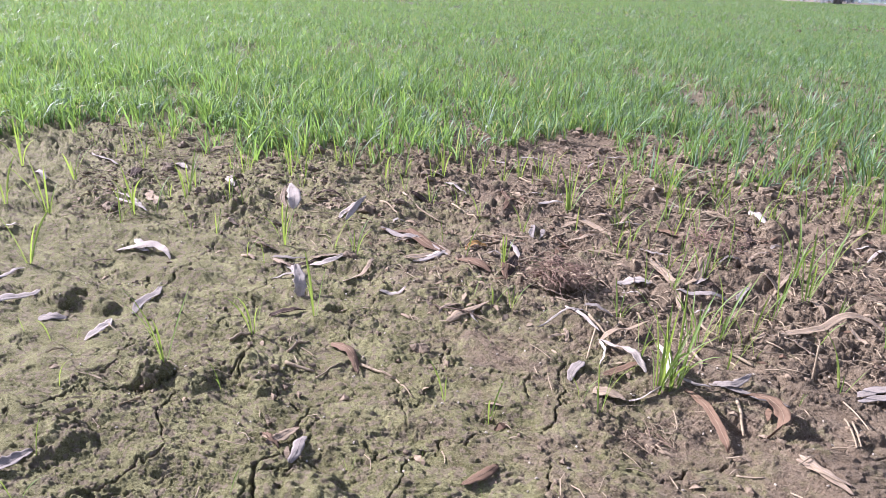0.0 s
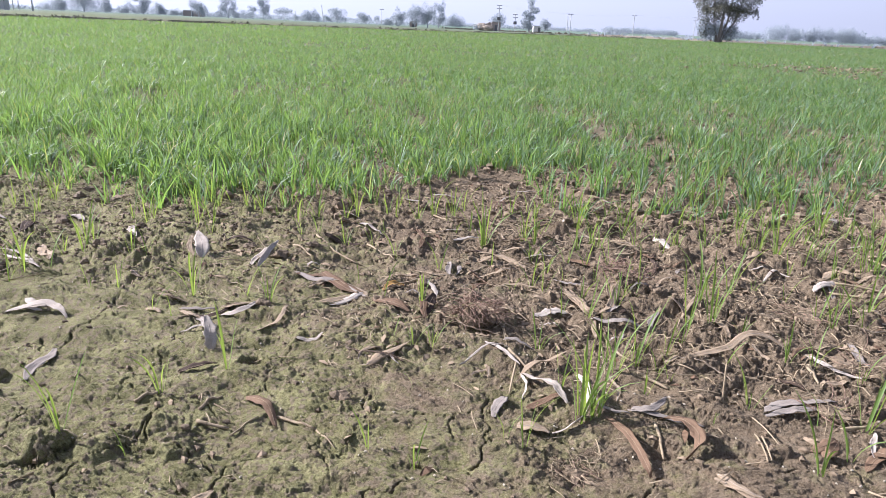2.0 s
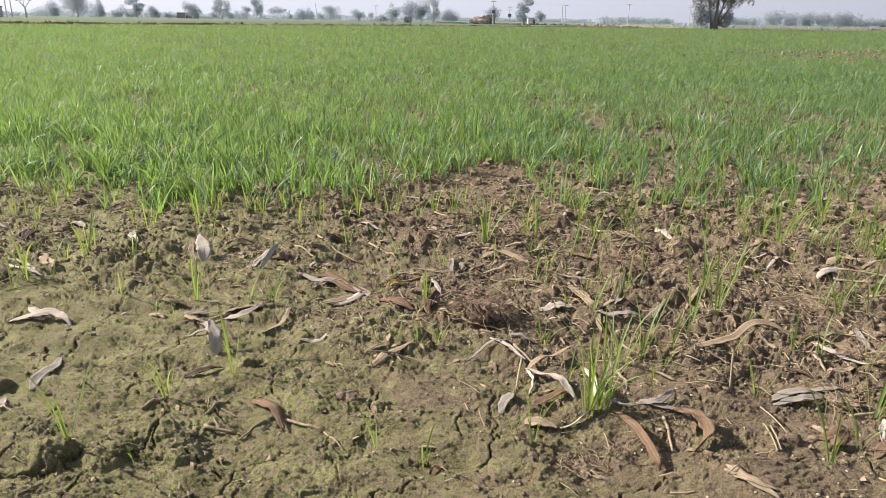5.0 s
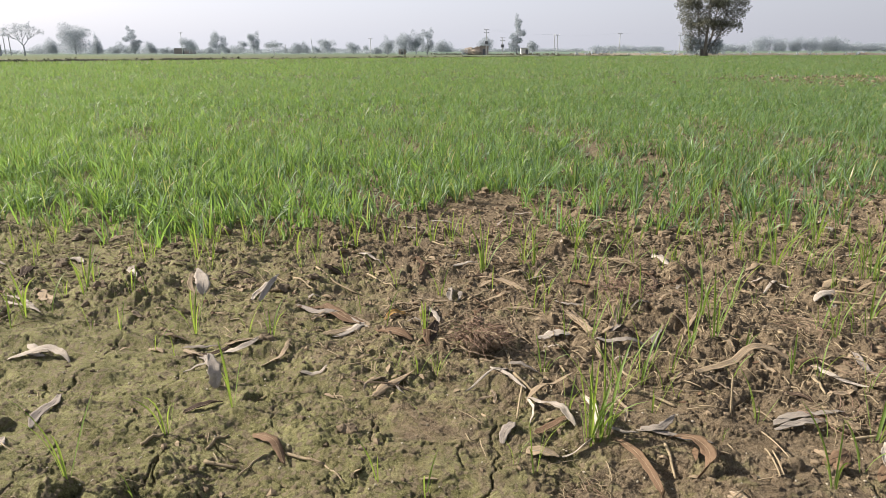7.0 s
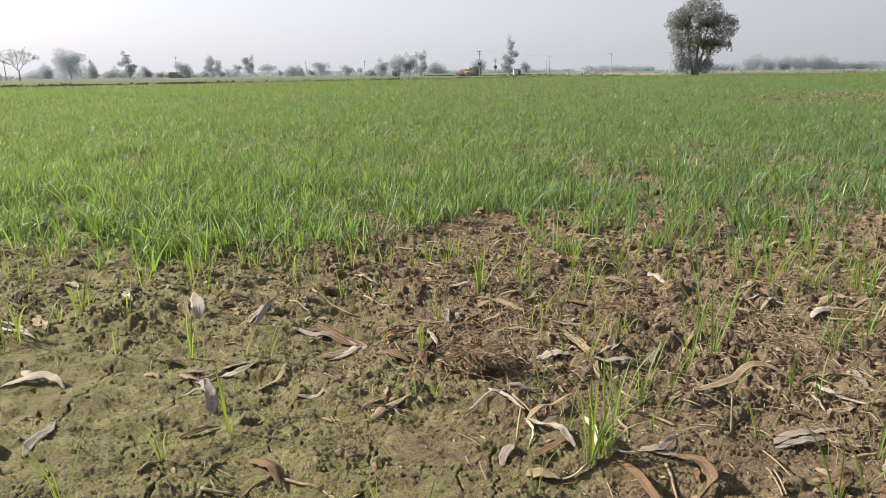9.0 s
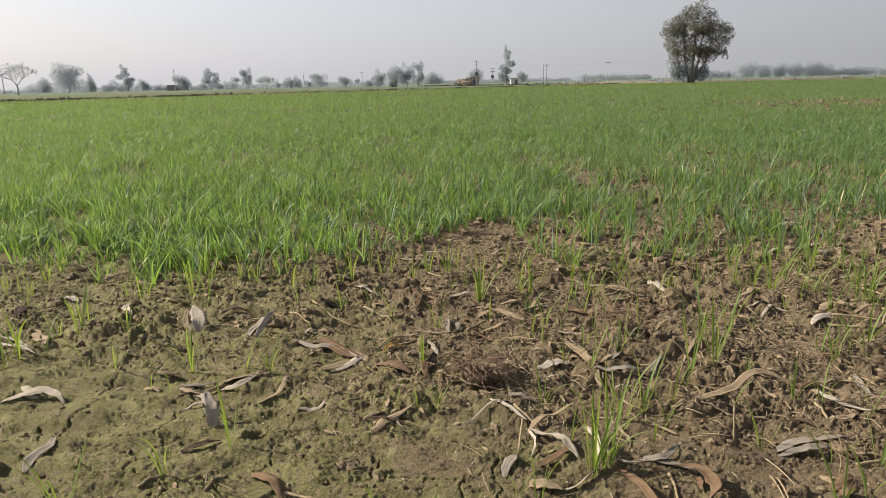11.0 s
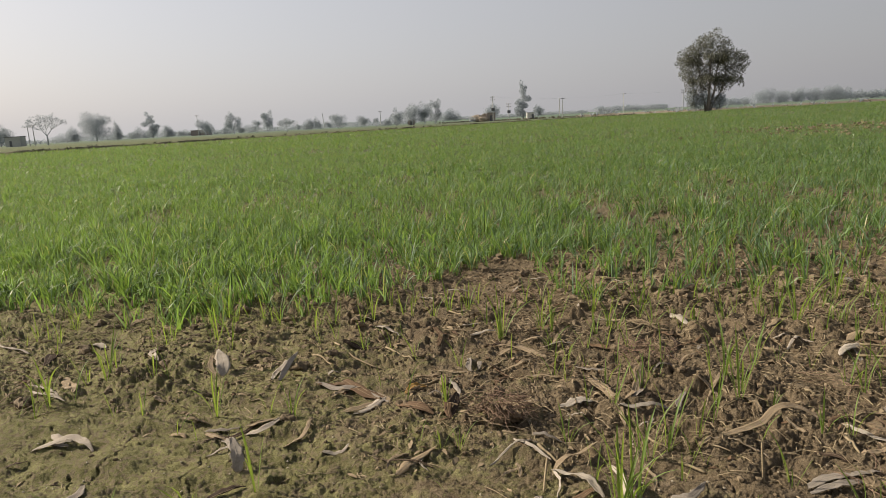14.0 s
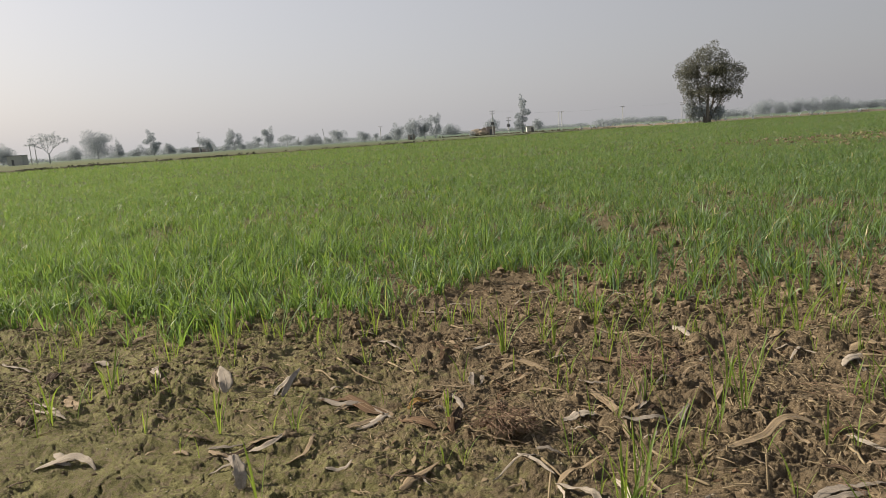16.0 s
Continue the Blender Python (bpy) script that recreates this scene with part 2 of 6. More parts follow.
def vnoise(x, y, layer=0):
    """Smooth value noise from 0 to 1 on a unit lattice."""
    x, y = np.asarray(x, float), np.asarray(y, float)
    ix, iy = np.floor(x).astype(int), np.floor(y).astype(int)
    fx, fy = x - ix, y - iy
    fx, fy = fx * fx * (3 - 2 * fx), fy * fy * (3 - 2 * fy)
    t = LAT[layer]
    a, b = t[ix & 255, iy & 255], t[(ix + 1) & 255, iy & 255]
    c, d = t[ix & 255, (iy + 1) & 255], t[(ix + 1) & 255, (iy + 1) & 255]
    return (a * (1 - fx) + b * fx) * (1 - fy) + (c * (1 - fx) + d * fx) * fy


def fbm(x, y, octaves=3, layer=0):
    total, amp, norm = 0.0, 1.0, 0.0
    for k in range(octaves):
        total = total + amp * vnoise(x * 2.03 ** k + 17.3 * k, y * 2.03 ** k + 9.1 * k, (layer + k) % 4)
        norm += amp
        amp *= 0.5
    return total / norm


def cells(x, y):
    """Distances to the nearest and second cell point on a jittered unit lattice, and the nearest cell's random value and offset."""
    ix, iy = np.floor(x).astype(int), np.floor(y).astype(int)
    f1, f2, val = np.full(x.shape, 9.0), np.full(x.shape, 9.0), np.zeros(x.shape)
    ox, oy = np.zeros(x.shape), np.zeros(x.shape)
    for dx in (-1, 0, 1):
        for dy in (-1, 0, 1):
            cx, cy = ix + dx, iy + dy
            px = cx + 0.12 + 0.76 * LAT[0][cx & 255, cy & 255]
            py = cy + 0.12 + 0.76 * LAT[1][cx & 255, cy & 255]
            d = np.hypot(x - px, y - py)
            near = d < f1
            f2 = np.where(near, f1, np.minimum(f2, d))
            val = np.where(near, LAT[2][cx & 255, cy & 255], val)
            ox, oy = np.where(near, x - px, ox), np.where(near, y - py, oy)
            f1 = np.where(near, d, f1)
    return f1, f2, val, ox, oy


def blocks(x, y, share, edge=0.14):
    """Angular broken clods, 0 to about 1: flat tilted tops with sharp edges, on a share of the cells."""
    f1, f2, v, ox, oy = cells(x, y)
    an = v * 611.0
    top = 0.40 + 0.55 * ((v * 53.0) % 1.0) + 0.85 * (np.cos(an) * ox + np.sin(an) * oy)
    return (v > 1 - share) * np.clip(top, 0, 1.3) * ease(0.0, edge, f2 - f1) * ease(0.75, 0.35, f1) - 0.36 * (0.3 + v) * np.exp(-((f2 - f1) / 0.075) ** 2)


def ease(a, b, v):
    s = np.clip((v - a) / (b - a), 0, 1)
    return s * s * (3 - 2 * s)


def cloddy(x, y):
    """0 on the smooth cracked crust, 1 where the soil is broken into clods."""
    v = y - 2.35 - 0.35 * np.sin(x * 1.3) + 0.55 * (x > 0) * x + 1.6 * (fbm(x * 1.1, y * 1.1, 2, 1) - 0.5) - 0.85 * ease(0.0, 1.2, -0.1 - x)
    return ease(-0.35, 0.75, v)


def seam(x, y, pts, width, deep):
    """A crack along a line of a few points."""
    wx = x + 0.12 * (fbm(x * 17, y * 17, 4, 2) - 0.5)
    wy = y + 0.12 * (fbm(x * 17, y * 17, 4, 3) - 0.5)
    d = np.full(x.shape, 9.0)
    for (ax, ay), (bx, by) in zip(pts, pts[1:]):
        l2 = (bx - ax) ** 2 + (by - ay) ** 2
        s = np.clip(((wx - ax) * (bx - ax) + (wy - ay) * (by - ay)) / l2, 0, 1)
        d = np.minimum(d, np.hypot(wx - ax - s * (bx - ax), wy - ay - s * (by - ay)))
    ragged = 0.10 + 1.0 * fbm(x * 14 + 2, y * 14, 2, 0)
    return -deep * np.exp(-(d / (width * ragged)) ** 2)


SEAMS = [
    (((-1.46, 1.41), (-1.38, 1.59), (-1.19, 1.67), (-0.98, 1.86)), 0.0049, 0.057),
    (((-0.99, 2.01), (-0.91, 1.82), (-0.73, 1.74), (-0.62, 1.67), (-0.58, 1.57), (-0.47, 1.56), (-0.32, 1.50)), 0.0043, 0.0532),
    (((-0.27, 1.33), (-0.29, 1.47), (-0.19, 1.63), (-0.04, 1.70)), 0.0043, 0.057),
    (((-0.00, 1.75), (0.15, 1.79), (0.18, 1.94), (0.17, 2.12)), 0.0038, 0.057),
    (((0.46, 1.57), (0.62, 1.67), (0.70, 1.75)), 0.0038, 0.0532),
    (((-0.28, 2.22), (-0.20, 2.03)), 0.0038, 0.057),
    (((-1.62, 2.48), (-1.57, 2.37)), 0.0038, 0.057),
    (((-1.02, 1.22), (-0.91, 1.23), (-0.73, 1.24)), 0.0032, 0.0475),
    (((-0.66, 1.26), (-0.63, 1.41), (-0.56, 1.48)), 0.0038, 0.0532),
    (((-0.30, 1.83), (-0.22, 1.97), (-0.09, 1.98), (-0.01, 2.08)), 0.0032, 0.0418),
    (((0.11, 1.60), (0.15, 1.46)), 0.0043, 0.0475),
    (((1.07, 2.24), (1.21, 2.37)), 0.0065, 0.0665),
]
LUMPS = [
    (-1.83, 2.19, 0.06, 0.055),
    (-1.65, 2.18, 0.06, 0.04),
    (-1.82, 2.28, 0.05, -0.04),
    (-1.19, 1.75, 0.07, 0.035),
    (-1.26, 1.40, 0.09, 0.03),
    (-0.22, 2.09, 0.04, 0.02),
    (0.76, 4.28, 0.07, 0.075),
    (-0.73, 2.36, 0.06, -0.06),
    (-0.60, 3.87, 0.1, -0.04),
    (-0.75, 4.64, 0.13, 0.045),
    (0.03, 6.52, 0.12, 0.05),
    (1.87, 3.65, 0.05, 0.02),
    (1.95, 3.10, 0.08, 0.06),
    (2.04, 4.34, 0.1, 0.05),
    (1.42, 3.86, 0.12, 0.055),
    (-0.54, 2.58, 0.06, -0.035),
    (1.53, 4.95, 0.12, 0.05),
    (0.37, 6.51, 0.14, 0.05),
    (1.04, 2.52, 0.12, 0.03),
    (-0.21, 2.74, 0.25, 0.02),
    (-0.82, 1.80, 0.08, 0.03),
    (-1.03, 1.77, 0.09, 0.03),
    (-0.50, 1.31, 0.12, 0.04),
    (0.64, 3.47, 0.07, -0.03),
    (1.11, 1.88, 0.06, 0.02),
    (2.09, 3.05, 0.08, 0.05),
    (1.04, 1.81, 0.05, 0.02),
    (3.29, 5.31, 0.09, 0.06),
]


def near_height(x, y):
    rough = cloddy(x, y)
    h = 0.05 * (fbm(x * 2.3, y * 2.3, 2, 1) - 0.5)
    h = h + (0.008 + 0.016 * rough) * (fbm(x * 6, y * 6, 3, 2) - 0.5) * 2
    wx, wy = x + 0.10 * fbm(x * 9, y * 9, 4, 3), y + 0.10 * fbm(x * 9 + 5, y * 9, 4, 1)
    some = ease(0.42, 0.58, fbm(x * 1.7 + 2, y * 1.7, 2, 0))
    h = h + 0.028 * rough * some * blocks(wx * 6.5, wy * 7.5, 0.42, 0.34)
    h = h + 0.017 * (rough + 0.04) * (0.35 + 0.65 * some) * blocks(wx * 15 + 3, wy * 18, 0.5, 0.2)
    return h * (1 - ease(12, 24, np.hypot(x, y)))


def crust_height(x, y):
    """Crumbs, shrinkage cracks, seams, lumps and hollows underfoot."""
    rough = cloddy(x, y)
    rags = ease(0.50, 0.66, fbm(x * 2.6, y * 2.6, 3, 2)) * (0.5 + 0.5 * ease(-0.9, 0.2, x + 0.5 * (y - 2)))
    wx, wy = x + 0.03 * fbm(x * 24, y * 24, 3, 0), y + 0.03 * fbm(x * 24 + 5, y * 24, 3, 2)
    h = (0.006 * rough + 0.004 * rags) * blocks(wx * 34 + 7, wy * 40, 0.5)
    h = h + (0.0010 + 0.0034 * rough + 0.0032 * rags) * blocks(wx * 78 + 1, wy * 86, 0.55)
    h = h + (0.003 + 0.008 * rough) * (0.35 - np.abs(fbm(x * 11, y * 13, 3, 1) - 0.5) * 2)
    h = h + (0.0022 + 0.003 * rags + 0.002 * rough) * (fbm(x * 60, y * 66, 3, 3) - 0.5)
    # fine flakes lying across the slope
    h = h + 0.0075 * (0.3 - np.abs(fbm(x * 7 + 2 * y, y * 31 + 3 * x, 3, 1) - 0.5) * 2) * (0.5 + fbm(x * 3, y * 3, 2, 0))
    # thin broken plates of crust, their edges lying across the slope
    n = fbm(x * 4.2 + 3, y * 9.5 + 1.5 * x, 4, 0) * 12
    step = np.floor(n)
    h = h + 0.0064 * (step + ease(0.90, 1.0, n - step) - 6)
    n = fbm(x * 13 + 3, y * 22, 4, 2) * 7
    step = np.floor(n)
    h = h + 0.0032 * (0.6 + rags) * (step + ease(0.8, 1.0, n - step) - 3.5)
    ux, uy = x + 0.12 * (fbm(x * 5, y * 5, 4, 0) - 0.5) + 0.03 * (fbm(x * 30, y * 30, 2, 1) - 0.5), y + 0.12 * (fbm(x * 5, y * 5 + 8, 4, 2) - 0.5)
    f1, f2, v, ox, oy = cells(ux * 2.6 + 1.7, uy * 3.4)
    some = ease(0.46, 0.62, fbm(x * 1.9 + 4, y * 1.9, 2, 3)) * (1 - 0.7 * rough)
    h = h - 0.026 * some * np.exp(-((f2 - f1) / 0.011) ** 2) + 0.004 * some * np.clip(1 - (f2 - f1) / 0.25, 0, 1)
    for pts, width, deep in SEAMS:
        ox, oy = [q[0] for q in pts], [q[1] for q in pts]
        m = (x > min(ox) - 0.1) & (x < max(ox) + 0.1) & (y > min(oy) - 0.1) & (y < max(oy) + 0.1)
        h[m] += seam(x[m], y[m], pts, width, deep)
    for cx, cy, r, up in LUMPS:
        m = (np.abs(x - cx) < 2 * r) & (np.abs(y - cy) < 2 * r)
        wob = 1 + 0.8 * (fbm(x[m] * 26, y[m] * 26, 3, 1) - 0.5)
        d = np.hypot(x[m] - cx, (y[m] - cy) * 1.15) / (r * wob)
        h[m] += up * np.clip(1 - d ** 3, 0, 1) ** 0.8 * (0.75 + 0.5 * fbm(x[m] * 40, y[m] * 40, 2, 2))
    return h


def height(x, y):
    x, y = np.broadcast_arrays(np.asarray(x, float), np.asarray(y, float))
    shape, x, y = x.shape, x.ravel(), y.ravel()
    h = np.full(x.shape, -0.004)
    m = np.hypot(x, y) < 60
    h[m] += 0.05 * (fbm(x[m] * 0.7, y[m] * 0.7, 2) - 0.5) * (1 - ease(30, 60, np.hypot(x[m], y[m])))
    m = np.hypot(x, y) < 24
    h[m] += near_height(x[m], y[m])
    m = (np.abs(x) < 7) & (y > 0.5) & (y < 7)
    h[m] += crust_height(x[m], y[m]) * (1 - ease(5, 7, np.hypot(x[m] * 0.7, y[m])))
    return h.reshape(shape)


# ---- mesh helpers ----
class Build:
    """Collects corners and faces for one mesh."""

    def __init__(self):
        self.v, self.f = [], []

    def tube(self, pts, radii, sides=6):
        start = len(self.v)
        for k, p in enumerate(pts):
            p = Vector(p)
            way = (Vector(pts[min(k + 1, len(pts) - 1)]) - Vector(pts[max(k - 1, 0)])).normalized()
            side = way.cross(Vector((0.3, 0.2, 1)) if abs(way.z) < 0.9 else Vector((1, 0.2, 0))).normalized()
            up = side.cross(way)
            for j in range(sides):
                an = 2 * math.pi * j / sides
                self.v.append(tuple(p + (math.cos(an) * side + math.sin(an) * up) * float(radii[k])))
        for k in range(len(pts) - 1):
            for j in range(sides):
                a, b = start + k * sides + j, start + k * sides + (j + 1) % sides
                self.f.append((a, b, b + sides, a + sides))
        self.f.append(tuple(start + j for j in range(sides))[::-1])
        self.f.append(tuple(start + (len(pts) - 1) * sides + j for j in range(sides)))

    def box(self, x0, y0, z0, x1, y1, z1):
        s = len(self.v)
        self.v += [(x, y, z) for z in (z0, z1) for x, y in ((x0, y0), (x1, y0), (x1, y1), (x0, y1))]
        self.f += [tuple(s + k for k in q) for q in ((3, 2, 1, 0), (4, 5, 6, 7), (0, 1, 5, 4), (1, 2, 6, 5), (2, 3, 7, 6), (3, 0, 4, 7))]

    def lump(self, x, y, z, r, rng, squash=0.7, rings=4, sides=7):
        """An uneven rounded lump."""
        s, ph = len(self.v), rng.rand(6) * 6
        self.v.append((x, y, z + r * squash))
        for i in range(1, rings):
            th = math.pi * i / rings
            for j in range(sides):
                an = 2 * math.pi * j / sides
                q = r * (1 + 0.28 * math.sin(2 * an + ph[0] + th) + 0.16 * math.sin(3 * an + ph[1] - 2 * th) + 0.12 * (rng.rand() - 0.5))
                self.v.append((x + q * math.sin(th) * math.cos(an), y + q * math.sin(th) * math.sin(an), z + q * squash * math.cos(th)))
        self.v.append((x, y, z - r * squash))
        for j in range(sides):
            self.f.append((s, s + 1 + j, s + 1 + (j + 1) % sides))
            for i in range(rings - 2):
                a, b = s + 1 + i * sides + j, s + 1 + i * sides + (j + 1) % sides
                self.f.append((a, a + sides, b + sides, b))
            e = s + 1 + (rings - 2) * sides
            self.f.append((e + j, len(self.v) - 1, e + (j + 1) % sides))

    def mesh(self, name, material, smooth=False):
        me = bpy.data.meshes.new(name)
        me.from_pydata(self.v, [], self.f)
        me.materials.append(material)
        if smooth:
            me.shade_smooth()
        return me


def quick_mesh(name, verts, quads, material, smooth=False):
    """A mesh of many quads or triangles from arrays."""
    me = bpy.data.meshes.new(name)
    me.vertices.add(len(verts)), me.loops.add(quads.size), me.polygons.add(len(quads))
    me.vertices.foreach_set("co", np.ascontiguousarray(verts, dtype=np.float32).ravel())
    me.loops.foreach_set("vertex_index", np.ascontiguousarray(quads, dtype=np.int32).ravel())
    me.polygons.foreach_set("loop_start", np.arange(0, quads.size, quads.shape[1], dtype=np.int32))
    me.update(calc_edges=True)
    me.materials.append(material)
    if smooth:
        me.shade_smooth()
    return me


def part(name, data, parent, label=""):
    ob = new(name, data)
    ob.parent = parent
    return tagged(ob, label)


# ---- the ground: one sheet, finest underfoot, out to the horizon ----
def grown(start, step, growth, end):
    out = [start]
    while (out[-1] < end) if step > 0 else (out[-1] > end):
        out.append(out[-1] + step)
        step *= growth
    return out


# columns fan out from the camera's foot, rows lie closest where the eye is nearest
gu = np.array(grown(-1.12, -0.004, 1.25, -60)[:0:-1] + list(np.linspace(-1.12, 0.76, 790)) + grown(0.76, 0.004, 1.25, 60)[1:])
gy = [1.12]
while gy[-1] < 4500:
    gy.append(gy[-1] + min(0.00158 * gy[-1] ** 2, 0.025 + 0.08 * max(gy[-1] - 4.5, 0)))
gy = np.array(grown(1.12, -0.01, 1.3, -60)[:0:-1] + gy)


def fan(y):
    return np.maximum(y, 1.12)


GY = np.repeat(gy[:, None], len(gu), 1)
GX = gu[None, :] * fan(GY)
GZ = height(GX.ravel(), GY.ravel())
n_x, n_y = len(gu), len(gy)
idx = np.arange(n_x * n_y).reshape(n_y, n_x)
quads = np.stack([idx[:-1, :-1], idx[:-1, 1:], idx[1:, 1:], idx[1:, :-1]], -1).reshape(-1, 4)
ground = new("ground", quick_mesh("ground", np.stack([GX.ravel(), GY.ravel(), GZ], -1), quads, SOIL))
tagged(ground, "cracked and cloddy brown farm soil with green algae film", "ground", kind="structure")

GZ = GZ.reshape(n_y, n_x)


def land(x, y):
    """The height of the ground sheet."""
    x, y = np.asarray(x, float), np.asarray(y, float)
    c = x / fan(y)
    i = np.clip(np.searchsorted(gu, c) - 1, 0, n_x - 2)
    j = np.clip(np.searchsorted(gy, y) - 1, 0, n_y - 2)
    u, v = (c - gu[i]) / (gu[i + 1] - gu[i]), (y - gy[j]) / (gy[j + 1] - gy[j])
    return (GZ[j, i] * (1 - u) + GZ[j, i + 1] * u) * (1 - v) + (GZ[j + 1, i] * (1 - u) + GZ[j + 1, i + 1] * u) * v


def ground_z(x, y):
    return float(land(x, y))


# ---- the wheat crop ----
def thick(x, y):
    """How closely the wheat stands, 0 to 1."""
    edge = 4.75 + 0.25 * np.sin(x * 2.1 + 1) + 0.9 * ease(-1.9, 0.6, x) + 0.9 * (fbm(x * 1.5, y * 1.5, 2, 2) - 0.5)
    full = ease(-0.35, 0.8, y - edge)
    right = ease(0.0, 1.6, x - 0.08 * (y - 5))
    thin = full * (1 - right) + right * (0.18 * ease(4.2, 5.0, y) + 0.40 * ease(5.0, 7.5, y) + 0.42 * ease(7.5, 12, y))
    loose = 0.38 * (1 - 0.7 * ease(11, 18, y))
    gaps = ease(0.30, 0.46, fbm(x * 0.9 + 3, y * 0.45, 3, 1)) * loose + 1 - loose
    bare = ease(0.9, 1.5, np.hypot((x - 20 - 0.55 * (y - 31)) / 6.0, (y - 31) / 5.0) + 0.5 * (fbm(x * 0.4, y * 0.4, 2) - 0.5))
    for sx, sy, r in ((-3.4, 12.4, 0.7), (-2.3, 13.1, 0.6), (-4.8, 10.6, 0.6), (-1.2, 15.1, 0.6), (4.6, 12.0, 0.8), (4.9, 8.6, 0.9), (2.3, 8.6, 0.7), (1.6, 11.2, 0.5), (-0.4, 9.3, 0.4)):
        bare = bare * ease(0.5, 1.2, np.hypot(x - sx, (y - sy) * 0.42) / r)
    low = 0.35 + 0.45 * ease(7, 14, y)
    tufts = low + (1 - low) * ease(0.34, 0.52, fbm(x * 4.3, y * (3.1 - 1.6 * ease(7, 14, y)), 2, 3))
    return thin * gaps * (0.45 + 0.55 * bare) * tufts


def wheat(name, y0, y1, per_m2, blades, segs, tall, wide, seed, label, arch=1.0, spread=0.42):
    rng = np.random.RandomState(seed)
    x_max = 0.88 * y1 + 1.2
    n = int(per_m2 * 2 * x_max * (y1 - y0))
    x, y = rng.uniform(-x_max, x_max, n), rng.uniform(y0, y1, n)
    # kept only inside the wedge that the camera sees, thinned, short of the bund
    keep = (x > -0.88 * y - 1.0) & (x < 0.70 * y + 1.2) & (rng.rand(n) < thick(x, y)) & (y < np.minimum(85 + (x + 56) * 0.93, 176))
    x, y = x[keep], y[keep]
    x = np.repeat(x, blades) + rng.normal(0, 0.017, len(x) * blades)
    y = np.repeat(y, blades) + rng.normal(0, 0.017, len(y) * blades)
    n = len(x)
    z = land(x, y) - 0.005
    h = tall * np.repeat(rng.uniform(0.5, 1.35, n // blades), blades) * (0.55 + 0.6 * rng.rand(n)) * (0.8 + 0.4 * vnoise(x * 1.1, y * 1.1, 3))
    az = rng.uniform(0, 2 * np.pi, n)
    lean, curl = rng.uniform(0.02, spread, n), rng.uniform(0.1, 0.9, n) ** 1.6 * arch
    turn = az + np.pi / 2 + rng.normal(0, 0.9, n)
    w = wide * rng.uniform(0.6, 1.2, n)
    verts = np.zeros((n, segs + 1, 2, 3), np.float32)
    for k in range(segs + 1):
        s = k / segs
        out = h * (lean * s + curl * s ** 2.6)
        up = h * (s - 0.42 * curl * s ** 3.2)
        ww = w * (0.75 + 0.5 * s) * (1 - s ** 3 * (segs > 1)) * 0.5 + 0.0004
        cx, cy = x + np.cos(az) * out, y + np.sin(az) * out
        for j, sg in ((0, -1), (1, 1)):
            verts[:, k, j, 0], verts[:, k, j, 1] = cx + sg * ww * np.cos(turn), cy + sg * ww * np.sin(turn)
            verts[:, k, j, 2] = z + up + sg * ww * 0.25
    base = (np.arange(n) * (segs + 1) * 2)[:, None, None]
    k = np.arange(segs)[None, :, None] * 2
    quads = (base + k + np.array([0, 1, 3, 2])[None, None, :]).reshape(-1, 4)
    if segs == 1:
        quads = quads[:, :3]
    ob = new(name, quick_mesh(name, verts.reshape(-1, 3), quads, WHEAT))
    return tagged(ob, label, "wheat", kind="stuff")


wheat("wheat_crop", 4.2, 9.0, 185, 7, 3, 0.240, 0.0112, 3, "dense young green wheat blades at the field edge")
wheat("wheat_crop", 9.0, 13, 125, 6, 2, 0.205, 0.0108, 7, "dense young green wheat behind the field edge", 1.2, 0.55)
wheat("wheat_crop", 13, 19, 84, 5, 2, 0.180, 0.0155, 4, "green young wheat stretching over the open field", 1.5, 0.7)
wheat("wheat_crop", 19, 32, 46, 5, 1, 0.185, 0.0250, 8, "even green young wheat further out in the field", 1.7, 0.8)
wheat("wheat_crop", 32, 70, 15, 4, 1, 0.21, 0.044, 5, "green wheat in the middle of the field", 1.9)
wheat("wheat_crop", 70, 176, 3.4, 4, 1, 0.25, 0.075, 6, "far green wheat reaching to the earth bund", 1.9)


# ---- single wheat seedlings on the bare soil ----
def blade_mesh(seed):
    """A young blade of unit length, folded along its midrib, arching over."""
    rng = np.random.RandomState(seed)
    b, segs = Build(), 6
    lean, curl, twist = rng.uniform(0.03, 0.24), rng.uniform(0.03, 0.42), rng.uniform(-0.8, 0.8)
    for k in range(segs + 1):
        s = k / segs
        out, up = lean * s + curl * s ** 2.6, s - 0.4 * curl * s ** 3
        w = 0.021 * (0.55 + 0.7 * s) * (1 - s ** 3.2) + 0.0012
        an = twist * s + 1.57
        for sg in (-1, 0, 1):
            b.v.append((out + sg * w * math.cos(an) - abs(sg) * w * 0.3, sg * w * math.sin(an), up + abs(sg) * w * 0.25))
    for k in range(segs):
        for j in (0, 1):
            a = k * 3 + j
            b.f.append((a, a + 1, a + 4, a + 3))
    return b.mesh("blade", SHOOT, True)


BLADES = [blade_mesh(k) for k in range(12)]
seed_rng = np.random.RandomState(21)


